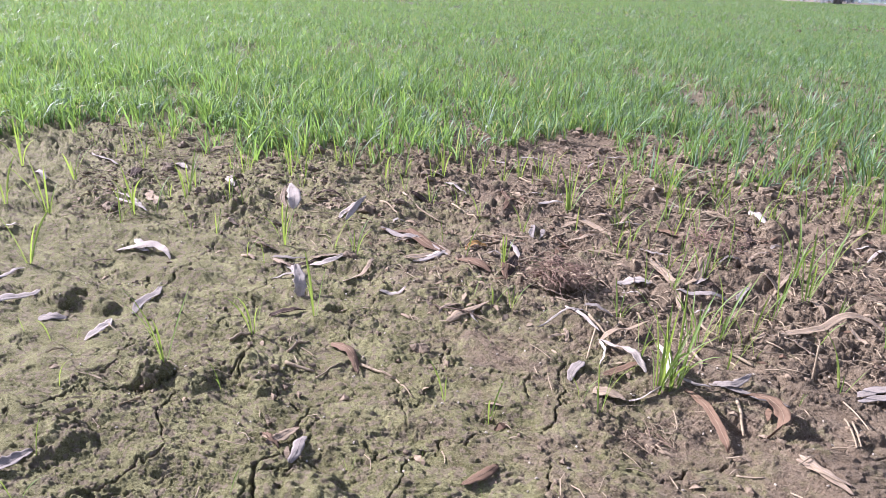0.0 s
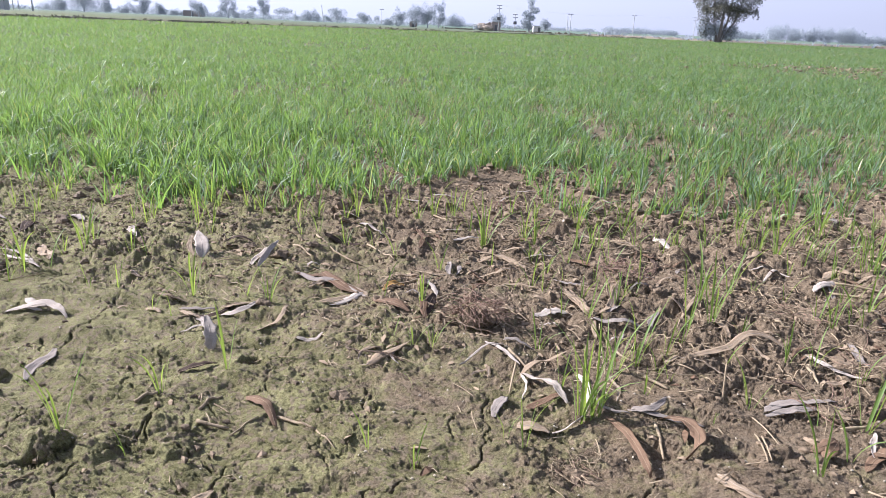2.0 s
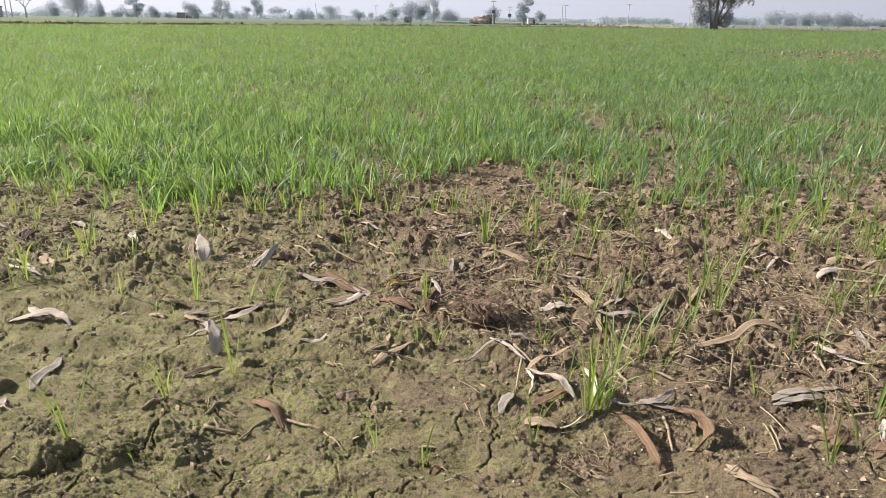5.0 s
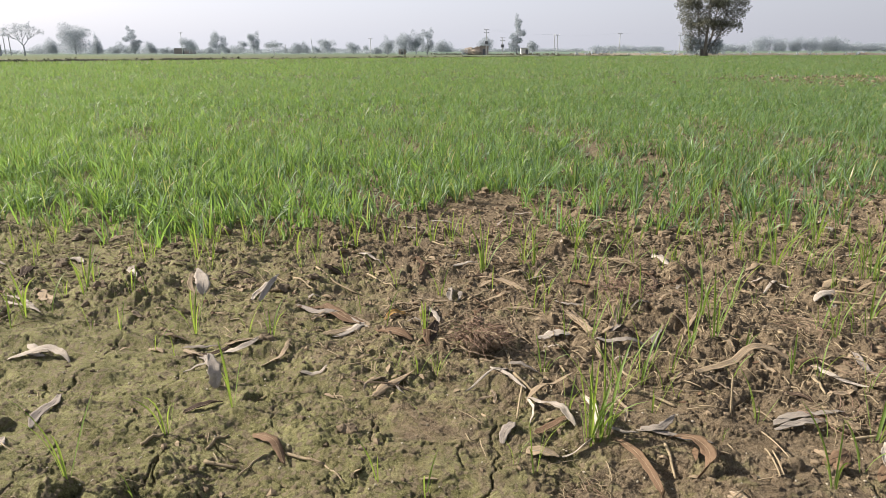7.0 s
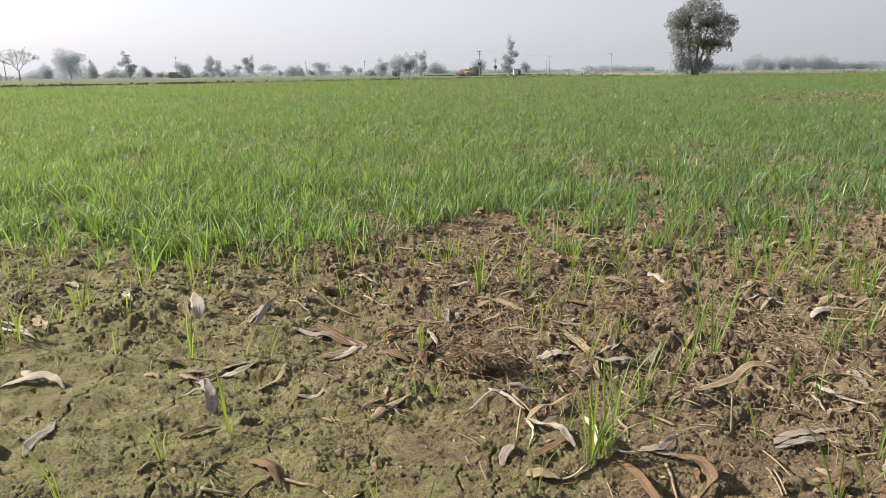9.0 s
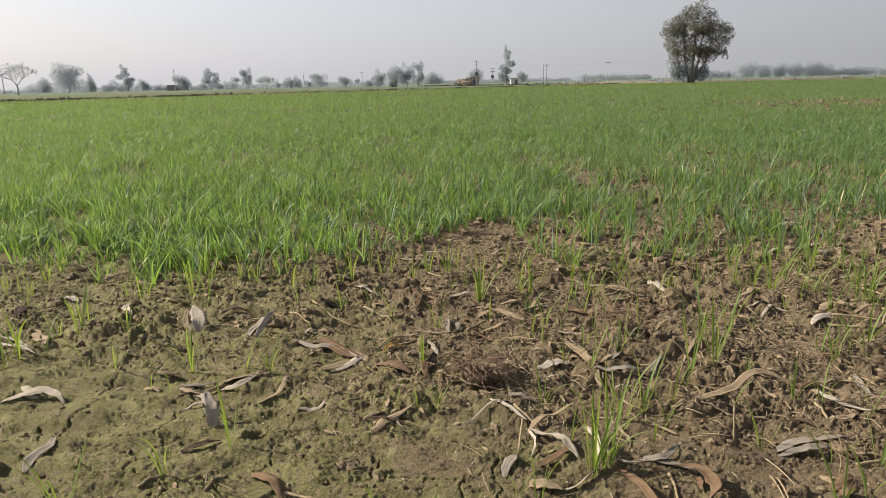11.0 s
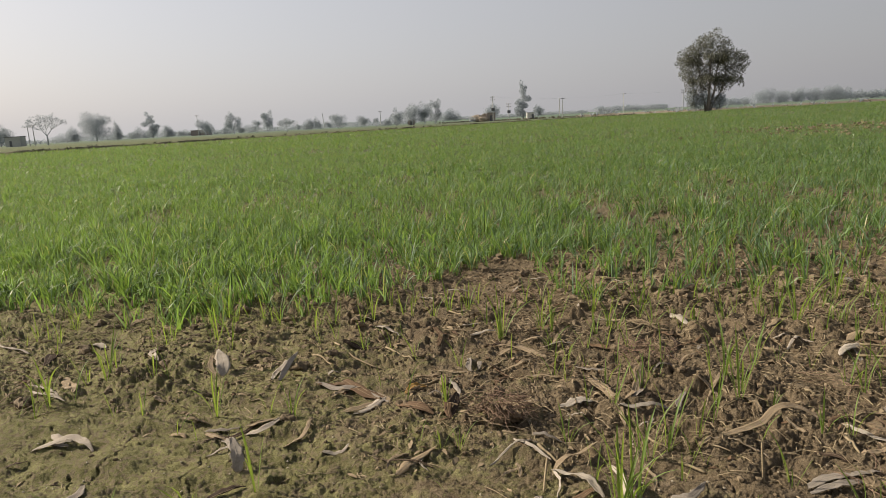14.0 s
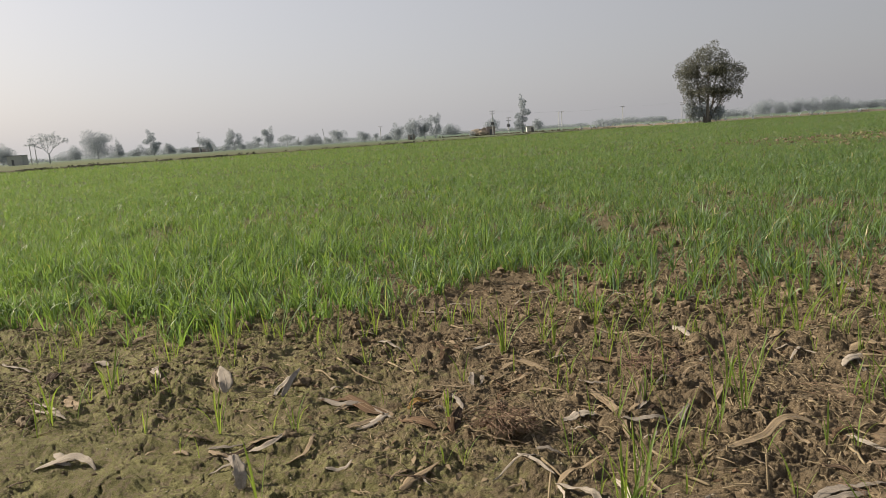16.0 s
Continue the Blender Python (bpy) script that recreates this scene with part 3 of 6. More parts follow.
def wheat_seedling(x, y, tall, blades):
    ob = new("wheat_seedling")
    ob.location = (x, y, ground_z(x, y) - 0.006)
    size = "lone short" if blades < 3 else ("slender" if blades < 6 else "bushy many-bladed")
    tagged(ob, size + " bright green wheat seedling in bare soil", "seedling", "wheat seedlings on the bare soil")
    az = seed_rng.uniform(0, 6.28)
    for k in range(blades):
        leaf = part("blade", BLADES[seed_rng.randint(12)], ob)
        az += 2.4 + seed_rng.uniform(-0.5, 0.5)
        h = tall * (1.0 if k == 0 else seed_rng.uniform(0.45, 0.98))
        slim = min(1.0, 0.26 / max(h, 0.05)) * seed_rng.uniform(0.75, 1.15)
        r = 0.004 * blades ** 0.7
        leaf.location = (r * math.cos(az), r * math.sin(az), 0)
        leaf.rotation_euler = (seed_rng.uniform(-0.1, 0.1), seed_rng.uniform(-0.05, 0.15), az)
        leaf.scale = (h, h * slim, h)
    return ob


# ---- dead leaves, straw, roots and clods ----
leaf_rng = np.random.RandomState(31)
LEAF_WORDS = {"pale": "sun-bleached pale dry leaf", "tan": "curled tan dry leaf", "grey": "weathered grey-brown dry leaf", "brown": "curling reddish-brown dry leaf", "dark": "dark rotting brown leaf", "yellow": "small fresh-fallen yellow-orange leaf"}


def leaf_body(name, px, py, pz, half, tilt, cup, tone, label, category, group):
    """A thin leaf along a line of points: half its width and its tilt at each, cup: how far its edges lift."""
    segs, across = len(px) - 1, 7
    mid = segs // 2
    cx, cy, cz = px[mid], py[mid], pz[mid]
    turn = math.atan2(py[-1] - py[0], px[-1] - px[0])
    ct, st = math.cos(turn), math.sin(turn)
    b, rib, ribs = Build(), Build(), []
    ph = leaf_rng.uniform(0, 6, 4)
    torn = 0.06 + 0.16 * leaf_rng.rand() ** 2
    for layer in (0, 1):
        for k in range(segs + 1):
            a, e = max(k - 1, 0), min(k + 1, segs)
            way = Vector((px[e] - px[a], py[e] - py[a], pz[e] - pz[a])).normalized()
            side = Vector((-way.y, way.x, 0)).normalized()
            up = way.cross(side)
            u = k / segs
            c, d = math.cos(tilt[k]), math.sin(tilt[k])
            for j in range(across):
                q = (j / (across - 1) - 0.5) * 2
                rag = 1 + abs(q) * torn * (math.sin(23 * u + ph[0] + 2 * q) + 0.7 * math.sin(47 * u + ph[1] - 3 * q))
                flat, lift = half[k] * q * rag, cup * half[k] * (q * q - 0.3) + 0.0022 * math.sin(19 * u + 3 * q + ph[2]) * abs(q) - 0.0011 * layer
                p = side * (flat * c - lift * d) + up * (flat * d + lift * c)
                x, y = px[k] + p.x - cx, py[k] + p.y - cy
                b.v.append((x * ct + y * st, y * ct - x * st, pz[k] + p.z - cz))
            if layer == 0:
                x, y = px[k] - cx, py[k] - cy
                ribs.append((x * ct + y * st, y * ct - x * st, pz[k] - cz - cup * half[k] * 0.3 + 0.0004))
    row = (segs + 1) * across
    for k in range(segs):
        for j in range(across - 1):
            a = k * across + j
            b.f.append((a, a + 1, a + across + 1, a + across))
            b.f.append((row + a, row + a + across, row + a + across + 1, row + a + 1))
        for j in (0, across - 1):
            a = k * across + j
            q = (a, a + across, row + a + across, row + a)
            b.f.append(q if j == 0 else q[::-1])
    for k in (0, segs):
        for j in range(across - 1):
            a = k * across + j
            q = (a, row + a, row + a + 1, a + 1)
            b.f.append(q if k == 0 else q[::-1])
    ob = new(name, b.mesh(name, LITTER[tone], True))
    ob.location, ob.rotation_euler = (cx, cy, cz), (0, 0, turn)
    tagged(ob, label, category, group)
    rib.tube(ribs, [max(0.0005, 0.035 * float(w)) for w in half], 4)
    part("midrib", rib.mesh("midrib", LITTER["pale" if tone not in ("dark", "brown") else "tan"], True), ob)
    return ob


def dry_leaf(x0, y0, x1, y1, width, tone, bow=0.0, arch=0.02):
    """A long dead leaf from one end to the other, lying over the clods; bow sideways, arch upwards."""
    segs = 16
    s = np.linspace(0, 1, segs + 1)
    length = math.hypot(x1 - x0, y1 - y0)
    nx, ny = -(y1 - y0) / length, (x1 - x0) / length
    side = 4 * s * (1 - s) * bow + 0.05 * length * np.sin(s * 5 + leaf_rng.uniform(0, 6))
    px, py = x0 + (x1 - x0) * s + nx * side, y0 + (y1 - y0) * s + ny * side
    over = np.max([land(px + nx * o, py + ny * o) for o in (-0.35 * width, 0, 0.35 * width)], axis=0)
    pz = np.convolve(np.pad(over, 3, mode="edge"), np.ones(7) / 7, "valid")
    pz = np.maximum(pz, over - 0.004) + 0.003 + arch * np.sin(np.pi * s ** leaf_rng.uniform(0.7, 1.3))
    fat = leaf_rng.uniform(0.25, 0.6)
    shape = np.clip(s / fat, 0, 1) ** 0.7 * np.clip((1 - s) / (1 - fat), 0, 1) ** 0.8
    half = 0.5 * width * (0.05 + 0.95 * np.sqrt(shape))
    tilt = leaf_rng.uniform(-0.25, 0.25) + leaf_rng.uniform(-0.9, 0.9) * (s - 0.5)
    where = "on cracked mossy soil" if y0 < 2.6 and x0 < 0.6 else "among broken soil clods"
    return leaf_body("dry_leaf", px, py, pz, half, tilt, leaf_rng.uniform(-0.25, 0.4), tone, LEAF_WORDS[tone] + " lying " + where, "leaf", "dead leaves on the soil")


def strap_leaf(pts, width, tone, tilts, label, tip=0.35, cup=0.15):
    """A long curling leaf through a few places (x, y, height over the soil), with its tilt in degrees at each."""
    n = len(pts)
    s = np.linspace(0, n - 1, 8 * (n - 1) + 1)
    q = np.array([pts[0]] + list(pts) + [pts[-1]], float)
    i = np.clip(s.astype(int), 0, n - 2)
    f = (s - i)[:, None]
    a, b, c, d = q[i], q[i + 1], q[i + 2], q[i + 3]
    line = 0.5 * (2 * b + (c - a) * f + (2 * a - 5 * b + 4 * c - d) * f ** 2 + (3 * b - a - 3 * c + d) * f ** 3)
    base = np.convolve(np.pad(land(line[:, 0], line[:, 1]), 4, mode="edge"), np.ones(9) / 9, "valid")
    pz = np.maximum(base + line[:, 2], land(line[:, 0], line[:, 1]) + 0.002)
    u = s / (n - 1)
    half = 0.5 * width * np.clip(np.minimum(tip + u * 3, tip * 0.6 + (1 - u) * 2.4), 0.06, 1)
    tilt = np.radians(np.interp(s, np.arange(n), tilts))
    return leaf_body("dry_leaf", line[:, 0], line[:, 1], pz, half, tilt, cup, tone, label, "leaf", "dead leaves on the soil")


def straw_stalk(x0, y0, x1, y1, r, z0=None, z1=None, label="dry yellow straw stalk lying on the soil"):
    segs = 6
    s = np.linspace(0, 1, segs + 1)
    bend = leaf_rng.uniform(-0.06, 0.06) * math.hypot(x1 - x0, y1 - y0)
    px, py = x0 + (x1 - x0) * s + bend * np.sin(3.1 * s), y0 + (y1 - y0) * s + bend * np.sin(3.1 * s)
    pz = land(px, py)
    if z0 is None:
        pz = np.maximum(pz, pz[0] + (pz[-1] - pz[0]) * s) + r * 0.8
    else:
        pz = z0 + (z1 - z0) * s
    mid = segs // 2
    r = min(r, 0.006) * (0.7 if r < 0.0045 and z0 is None else 1.0)
    b = Build()
    b.tube([(px[k] - px[mid], py[k] - py[mid], pz[k] - pz[mid]) for k in range(segs + 1)], [r * (1.15 - 0.35 * u) for u in s], 7)
    ob = new("straw_stalk", b.mesh("straw_stalk", STRAW, True))
    ob.location = (px[mid], py[mid], pz[mid])
    node = Build()
    k = 2
    node.tube([(px[k] - px[mid] - 0.0, py[k] - py[mid], pz[k] - pz[mid] - 0.0), (px[k + 1] * 0.06 + px[k] * 0.94 - px[mid], py[k + 1] * 0.06 + py[k] * 0.94 - py[mid], pz[k + 1] * 0.06 + pz[k] * 0.94 - pz[mid])], [r * 1.3, r * 1.25], 7)
    part("node", node.mesh("node", STRAW, True), ob)
    return tagged(ob, label, "straw", "straw stalks on the soil")


def root_clump(x, y, radius, tall, count, seed, material, label):
    rng = np.random.RandomState(seed)
    ob = new("root_clump")
    ob.location = (x, y, ground_z(x, y))
    heart = Build()
    for k in range(3):
        heart.lump(rng.normal(0, radius * 0.25), rng.normal(0, radius * 0.15), tall * 0.15, radius * rng.uniform(0.28, 0.45), rng, 0.6 * tall / radius + 0.2, 6, 11)
    heart.v = [tuple(Vector(p) * (1 + 0.35 * noise.noise(Vector(p) * 38) + 0.2 * noise.noise(Vector(p) * 90))) for p in heart.v]
    part("soil_ball", heart.mesh("soil_ball", CLOD), ob)
    meshes = []
    for k in range(14):
        b = Build()
        le, bend, kink = radius * rng.uniform(0.45, 1.25), rng.uniform(-1.6, 1.6), rng.uniform(-0.5, 0.5, 5)
        p, an, rise, pts = Vector((0, 0, 0)), 0.0, rng.uniform(0.0, 0.7), [(0, 0, 0)]
        for q in range(5):
            an += bend / 5 + kink[q]
            rise -= 0.26 * rng.rand()
            p = p + Vector((math.cos(an), math.sin(an), rise)) * (le / 5)
            pts.append(tuple(p))
        r = rng.uniform(0.0009, 0.0019)
        b.tube(pts, [r, r, r * 0.9, r * 0.8, r * 0.6, r * 0.35], 4)
        meshes.append(b.mesh("fibre", material if k % 3 else ROOT, True))
    for k in range(count):
        f = part("fibre", meshes[rng.randint(14)], ob)
        rr, an = radius * 0.75 * rng.rand() ** 0.6, rng.uniform(0, 6.28)
        f.location = (1.2 * rr * math.cos(an), 0.8 * rr * math.sin(an), tall * (0.2 + 0.75 * (1 - (rr / radius) ** 2)) * rng.uniform(0.3, 1.0))
        f.rotation_euler = (rng.normal(0, 0.2), rng.normal(0, 0.2), an + rng.normal(0, 1.2))
        f.scale = (rng.uniform(0.6, 1.1),) * 3
    return tagged(ob, label, "roots")


def soil_clod(x, y, r, seed):
    rng = np.random.RandomState(seed)
    b = Build()
    b.lump(0, 0, 0, r, rng, rng.uniform(0.45, 0.75), 9, 14)
    b.v = [tuple(Vector(p) * (1 + 0.34 * noise.noise(Vector(p) * 1.9 / r + Vector((seed, 0, 0))) + 0.16 * noise.noise(Vector(p) * 5 / r))) for p in b.v]
    ob = new("soil_clod", b.mesh("soil_clod", CLOD))
    ob.location = (x, y, ground_z(x, y) + r * 0.22)
    ob.rotation_euler = (0, 0, rng.uniform(0, 6))
    return tagged(ob, "rough dry brown clod of soil", "clod", "clods on the soil")


# ---- the bund, the bank and the far fields ----
def ridge(name, pts, wide, tall, step, material, label, seed, rough):
    """A low earth bank along a line, uneven along its crest."""
    line = []
    for (ax, ay), (bx, by) in zip(pts, pts[1:]):
        n = max(2, int(math.hypot(bx - ax, by - ay) / step))
        line += [(ax + (bx - ax) * k / n, ay + (by - ay) * k / n) for k in range(n)]
    line.append(pts[-1])
    prof = ((-0.5, -0.05), (-0.36, 0.35), (-0.18, 0.9), (0.05, 1.0), (0.25, 0.75), (0.42, 0.25), (0.5, -0.05))
    rows, n = [], len(prof)
    for k, (x, y) in enumerate(line):
        q0, q1 = line[max(k - 1, 0)], line[min(k + 1, len(line) - 1)]
        tx, ty = q1[0] - q0[0], q1[1] - q0[1]
        l = math.hypot(tx, ty)
        f = 1 + rough * 2 * (float(fbm(np.array(k * step * 0.7 + seed), np.array(seed * 3.1), 3)) - 0.5)
        for j, (u, z) in enumerate(prof):
            jit = 0.25 * float(vnoise(np.array(k * 0.9 + seed), np.array(j * 1.7)))
            rows.append((x - ty / l * wide * (u + jit * 0.2), y + tx / l * wide * (u + jit * 0.2), max(-0.1, tall * z * f * (0.8 + jit))))
    b = Build()
    b.v = rows
    b.f = [(k * n + j, k * n + j + 1, k * n + n + j + 1, k * n + n + j) for k in range(len(line) - 1) for j in range(n - 1)]
    b.f = [q[::-1] for q in b.f]
    return tagged(new(name, b.mesh(name, material)), label, "bank", kind="structure")


BUND_LINE = [(-120, 30), (-56, 87), (-37, 107), (-4, 133), (25, 160), (46, 170)]
BANK_LINE = [(-130, 330), (-3, 250), (42, 222), (66, 186), (122, 200), (330, 270)]
ridge("bund", BUND_LINE, 1.2, 0.26, 0.5, BUND, "low dark earth bund between two fields", 2.0, 0.9)
ridge("bank", BANK_LINE[2:], 5.0, 0.55, 1.2, BANK, "dry tan grassy bank beyond the field", 6.0, 0.5)


def tufts(name, line, count, wide, tall, seed, material, label):
    """Weeds standing along a bank."""
    rng = np.random.RandomState(seed)
    verts, quads = [], []
    for k in range(count):
        s = rng.rand() * (len(line) - 1)
        i = int(s)
        x = line[i][0] + (line[i + 1][0] - line[i][0]) * (s - i) + rng.normal(0, wide)
        y = line[i][1] + (line[i + 1][1] - line[i][1]) * (s - i) + rng.normal(0, wide)
        h = tall * rng.uniform(0.4, 1.2) * (0.4 + 1.2 * float(vnoise(np.array(x * 0.3), np.array(y * 0.3))))
        for q in range(5):
            an, w = rng.uniform(0, 6.28), h * rng.uniform(0.12, 0.3)
            ox, oy = rng.normal(0, h * 0.4), rng.normal(0, h * 0.4)
            m = len(verts)
            verts += [(x - w * math.cos(an), y - w * math.sin(an), 0.0), (x + w * math.cos(an), y + w * math.sin(an), 0.0), (x + ox + w * 0.5 * math.cos(an), y + oy + w * 0.5 * math.sin(an), h), (x + ox - w * 0.5 * math.cos(an), y + oy - w * 0.5 * math.sin(an), h * 0.9)]
            quads.append((m, m + 1, m + 2, m + 3))
    return tagged(new(name, quick_mesh(name, np.array(verts), np.array(quads), material)), label, "weeds", kind="stuff")


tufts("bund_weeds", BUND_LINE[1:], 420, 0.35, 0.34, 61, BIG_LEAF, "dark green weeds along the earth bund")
tufts("bank_grass", BANK_LINE[1:], 1800, 1.2, 0.38, 62, BANK, "dry tan grass along the far bank")
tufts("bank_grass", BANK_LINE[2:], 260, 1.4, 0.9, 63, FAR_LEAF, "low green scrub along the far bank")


# ---- trees ----
def crown_mesh(name, lobes, count, size, rng, material):
    """Many small leaf sprays filling a set of uneven lobes, thinner towards the rim."""
    lobes = np.array(lobes)
    vol = lobes[:, 3] * lobes[:, 4] * lobes[:, 3]
    pick = rng.choice(len(lobes), count, p=vol / vol.sum())
    d = rng.normal(size=(count, 3))
    d /= np.linalg.norm(d, axis=1)[:, None]
    d *= (rng.rand(count) ** 0.36 * rng.uniform(0.9, 1.1, count))[:, None]
    L = lobes[pick]
    c = L[:, :3] + d * np.stack([L[:, 3], L[:, 3], L[:, 4]], -1)
    a = rng.normal(size=(count, 3))
    a /= np.linalg.norm(a, axis=1)[:, None]
    b = np.cross(a, rng.normal(size=(count, 3)))
    b /= np.linalg.norm(b, axis=1)[:, None]
    s = size * rng.uniform(0.5, 1.25, count)[:, None]
    verts = np.stack([c - a * s, c + a * s, c + b * s * 0.9], 1).reshape(-1, 3)
    return quick_mesh(name, verts, np.arange(count * 3).reshape(-1, 3), material)


def far_tree(x, y, z, tall, wide, shape, leaf=None, bark=None, density=1.0, words="hazy grey-green"):
    rng = np.random.RandomState(int(abs(x * 13 + y * 7)) % 9999)
    ob = new("tree")
    ob.location = (x, y, -0.05)
    tall, wide = tall + z + 0.05, wide * 1.14
    half, lobes = wide / 2, []
    if shape == "umbrella":
        stem = 0.45 * tall
        for k in range(8):
            an = k * 0.8 + rng.rand()
            rr = half * 0.62 * (k > 0)
            lobes.append((rr * math.cos(an), rr * math.sin(an), tall * (0.72 + 0.06 * rng.rand() - 0.10 * (k > 0)), half * 0.48, tall * 0.17))
    elif shape == "wide":
        stem = 0.22 * tall
        for k in range(10):
            u = rng.uniform(-1, 1)
            top = (0.55 + 0.4 * rng.rand()) * math.sqrt(1 - 0.6 * u * u)
            lobes.append((u * half * 0.75, rng.uniform(-0.4, 0.4) * half, tall * top * 0.58, half * rng.uniform(0.25, 0.4), tall * top * 0.42))
    elif shape == "round":
        stem = 0.3 * tall
        for k in range(11):
            an, rr = rng.uniform(0, 6.28), half * 0.58 * math.sqrt(rng.rand())
            lobes.append((rr * math.cos(an), rr * math.sin(an), tall * rng.uniform(0.42, 0.80), half * rng.uniform(0.32, 0.5), tall * rng.uniform(0.13, 0.2)))
    elif shape == "cone":
        stem = 0.1 * tall
        lobes = [(rng.normal(0, half * 0.1), 0, tall * (0.15 + 0.75 * k / 7), half * (1 - 0.85 * k / 7), tall * 0.13) for k in range(8)]
    elif shape == "spire":
        stem = 0.25 * tall
        for k in range(9):
            u = k / 8
            rr = half * rng.uniform(0.0, 0.55) * (1.1 - 0.6 * u)
            an = rng.uniform(0, 6.28)
            lobes.append((rr * math.cos(an) + 0.12 * half * u, rr * math.sin(an), tall * (0.22 + 0.70 * u), half * rng.uniform(0.28, 0.5) * (1.25 - 0.7 * u), tall * rng.uniform(0.06, 0.11)))
    else:
        stem = 0.28 * tall
        for k in range(12):
            u = rng.rand()
            an, rr = rng.uniform(0, 6.28), half * 0.6 * rng.rand() ** 0.5
            lobes.append((rr * math.cos(an), rr * math.sin(an), tall * (0.35 + 0.5 * u), half * rng.uniform(0.28, 0.46), tall * rng.uniform(0.09, 0.16)))
    arr = np.array(lobes)
    lo, hi = (arr[:, 0] - arr[:, 3]).min(), (arr[:, 0] + arr[:, 3]).max()
    grow = wide / (hi - lo)
    arr[:, 0] = (arr[:, 0] - (lo + hi) / 2) * grow
    arr[:, 1] *= grow
    arr[:, 3] *= grow
    base, top = (arr[:, 2] - arr[:, 4]).min(), (arr[:, 2] + arr[:, 4]).max()
    bottom = {"umbrella": 0.42, "wide": 0.0, "round": 0.07, "cone": 0.02, "spire": 0.05}.get(shape, 0.04) * tall
    tallen = (tall - bottom) / (top - base)
    arr[:, 2] = bottom + (arr[:, 2] - base) * tallen
    arr[:, 4] *= tallen
    lobes = [tuple(q) for q in arr]
    t = Build()
    r0 = max(0.12, 0.022 * tall)
    t.tube([(0, 0, -0.1), (0.1 * r0, 0, stem * 0.5), (0, 0, stem), (0.05 * half, 0, tall * 0.7)], [r0 * 1.1, r0 * 0.85, r0 * 0.6, r0 * 0.12], 8)
    part("trunk", t.mesh("trunk", bark or FAR_BARK, True), ob)
    limbs = Build()
    for lx, ly, lz, rx, rz in lobes[:8]:
        limbs.tube([(0, 0, stem * 0.8), (lx * 0.45, ly * 0.45, stem + (lz - stem) * 0.6), (lx, ly, max(lz, stem))], [r0 * 0.22, r0 * 0.12, r0 * 0.05], 5)
    part("branchwork", limbs.mesh("branchwork", bark or FAR_BARK, True), ob)
    # sprays kept sparse so sky shows through, standing in for haze
    count = int(density * wide * (tall - bottom) * 0.72 * 1.35 / (0.45 * 0.8 * 0.19 ** 2))
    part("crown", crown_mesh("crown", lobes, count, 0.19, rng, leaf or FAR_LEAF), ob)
    kind = {"umbrella": "flat-topped umbrella tree", "wide": "low spreading tree", "round": "rounded leafy tree", "cone": "narrow conical tree", "spire": "tall ragged slender tree"}.get(shape, "tall billowing tree")
    return tagged(ob, words + " " + kind + " beyond the wheat field", "tree", "trees along the horizon")


def branching(b, start, way, length, radius, depth, rng, spread, tips):
    """Forking bare limbs."""
    end = start + way * length
    mid = start + way * length * 0.5 + Vector((rng.normal(0, 0.05), rng.normal(0, 0.05), 0)) * length
    b.tube([start, mid, end], [radius, radius * 0.85, radius * 0.68], 5 if depth < 2 else 4)
    if depth == 0:
        tips.append(end)
        return
    for k in range(3 if depth > 2 else 2 + (rng.rand() > 0.4)):
        turn = Vector((rng.normal(0, spread), rng.normal(0, spread), rng.normal(0.05, spread * 0.5)))
        branching(b, end, (way + turn).normalized(), length * rng.uniform(0.6, 0.82), radius * 0.62, depth - 1, rng, spread, tips)


def umbrella_tree():
    """The nearly bare flat-topped tree."""
    rng = np.random.RandomState(71)
    ob = new("tree")
    ob.location = (-137.6, 230, -0.05)
    b, tips = Build(), []
    b.tube([(0, 0, -0.1), (0.1, 0, 1.5), (0.0, 0, 3.2)], [0.34, 0.28, 0.24], 8)
    part("trunk", b.mesh("trunk", FAR_BARK, True), ob)
    l = Build()
    for k in range(6):
        an = k * 1.05 + rng.rand() * 0.5
        branching(l, Vector((0, 0, 3.1)), Vector((math.cos(an) * 0.75, math.sin(an) * 0.75, 0.85)).normalized(), 2.6, 0.14, 4, rng, 0.42, tips)
    part("branchwork", l.mesh("branchwork", FAR_BARK, True), ob)
    lobes = [(*p, 0.55, 0.35) for p in tips]
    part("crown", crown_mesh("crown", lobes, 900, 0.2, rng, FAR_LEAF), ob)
    return tagged(ob, "pale flat-topped tree with sparse thin branches beyond fields", "tree", "trees along the horizon")


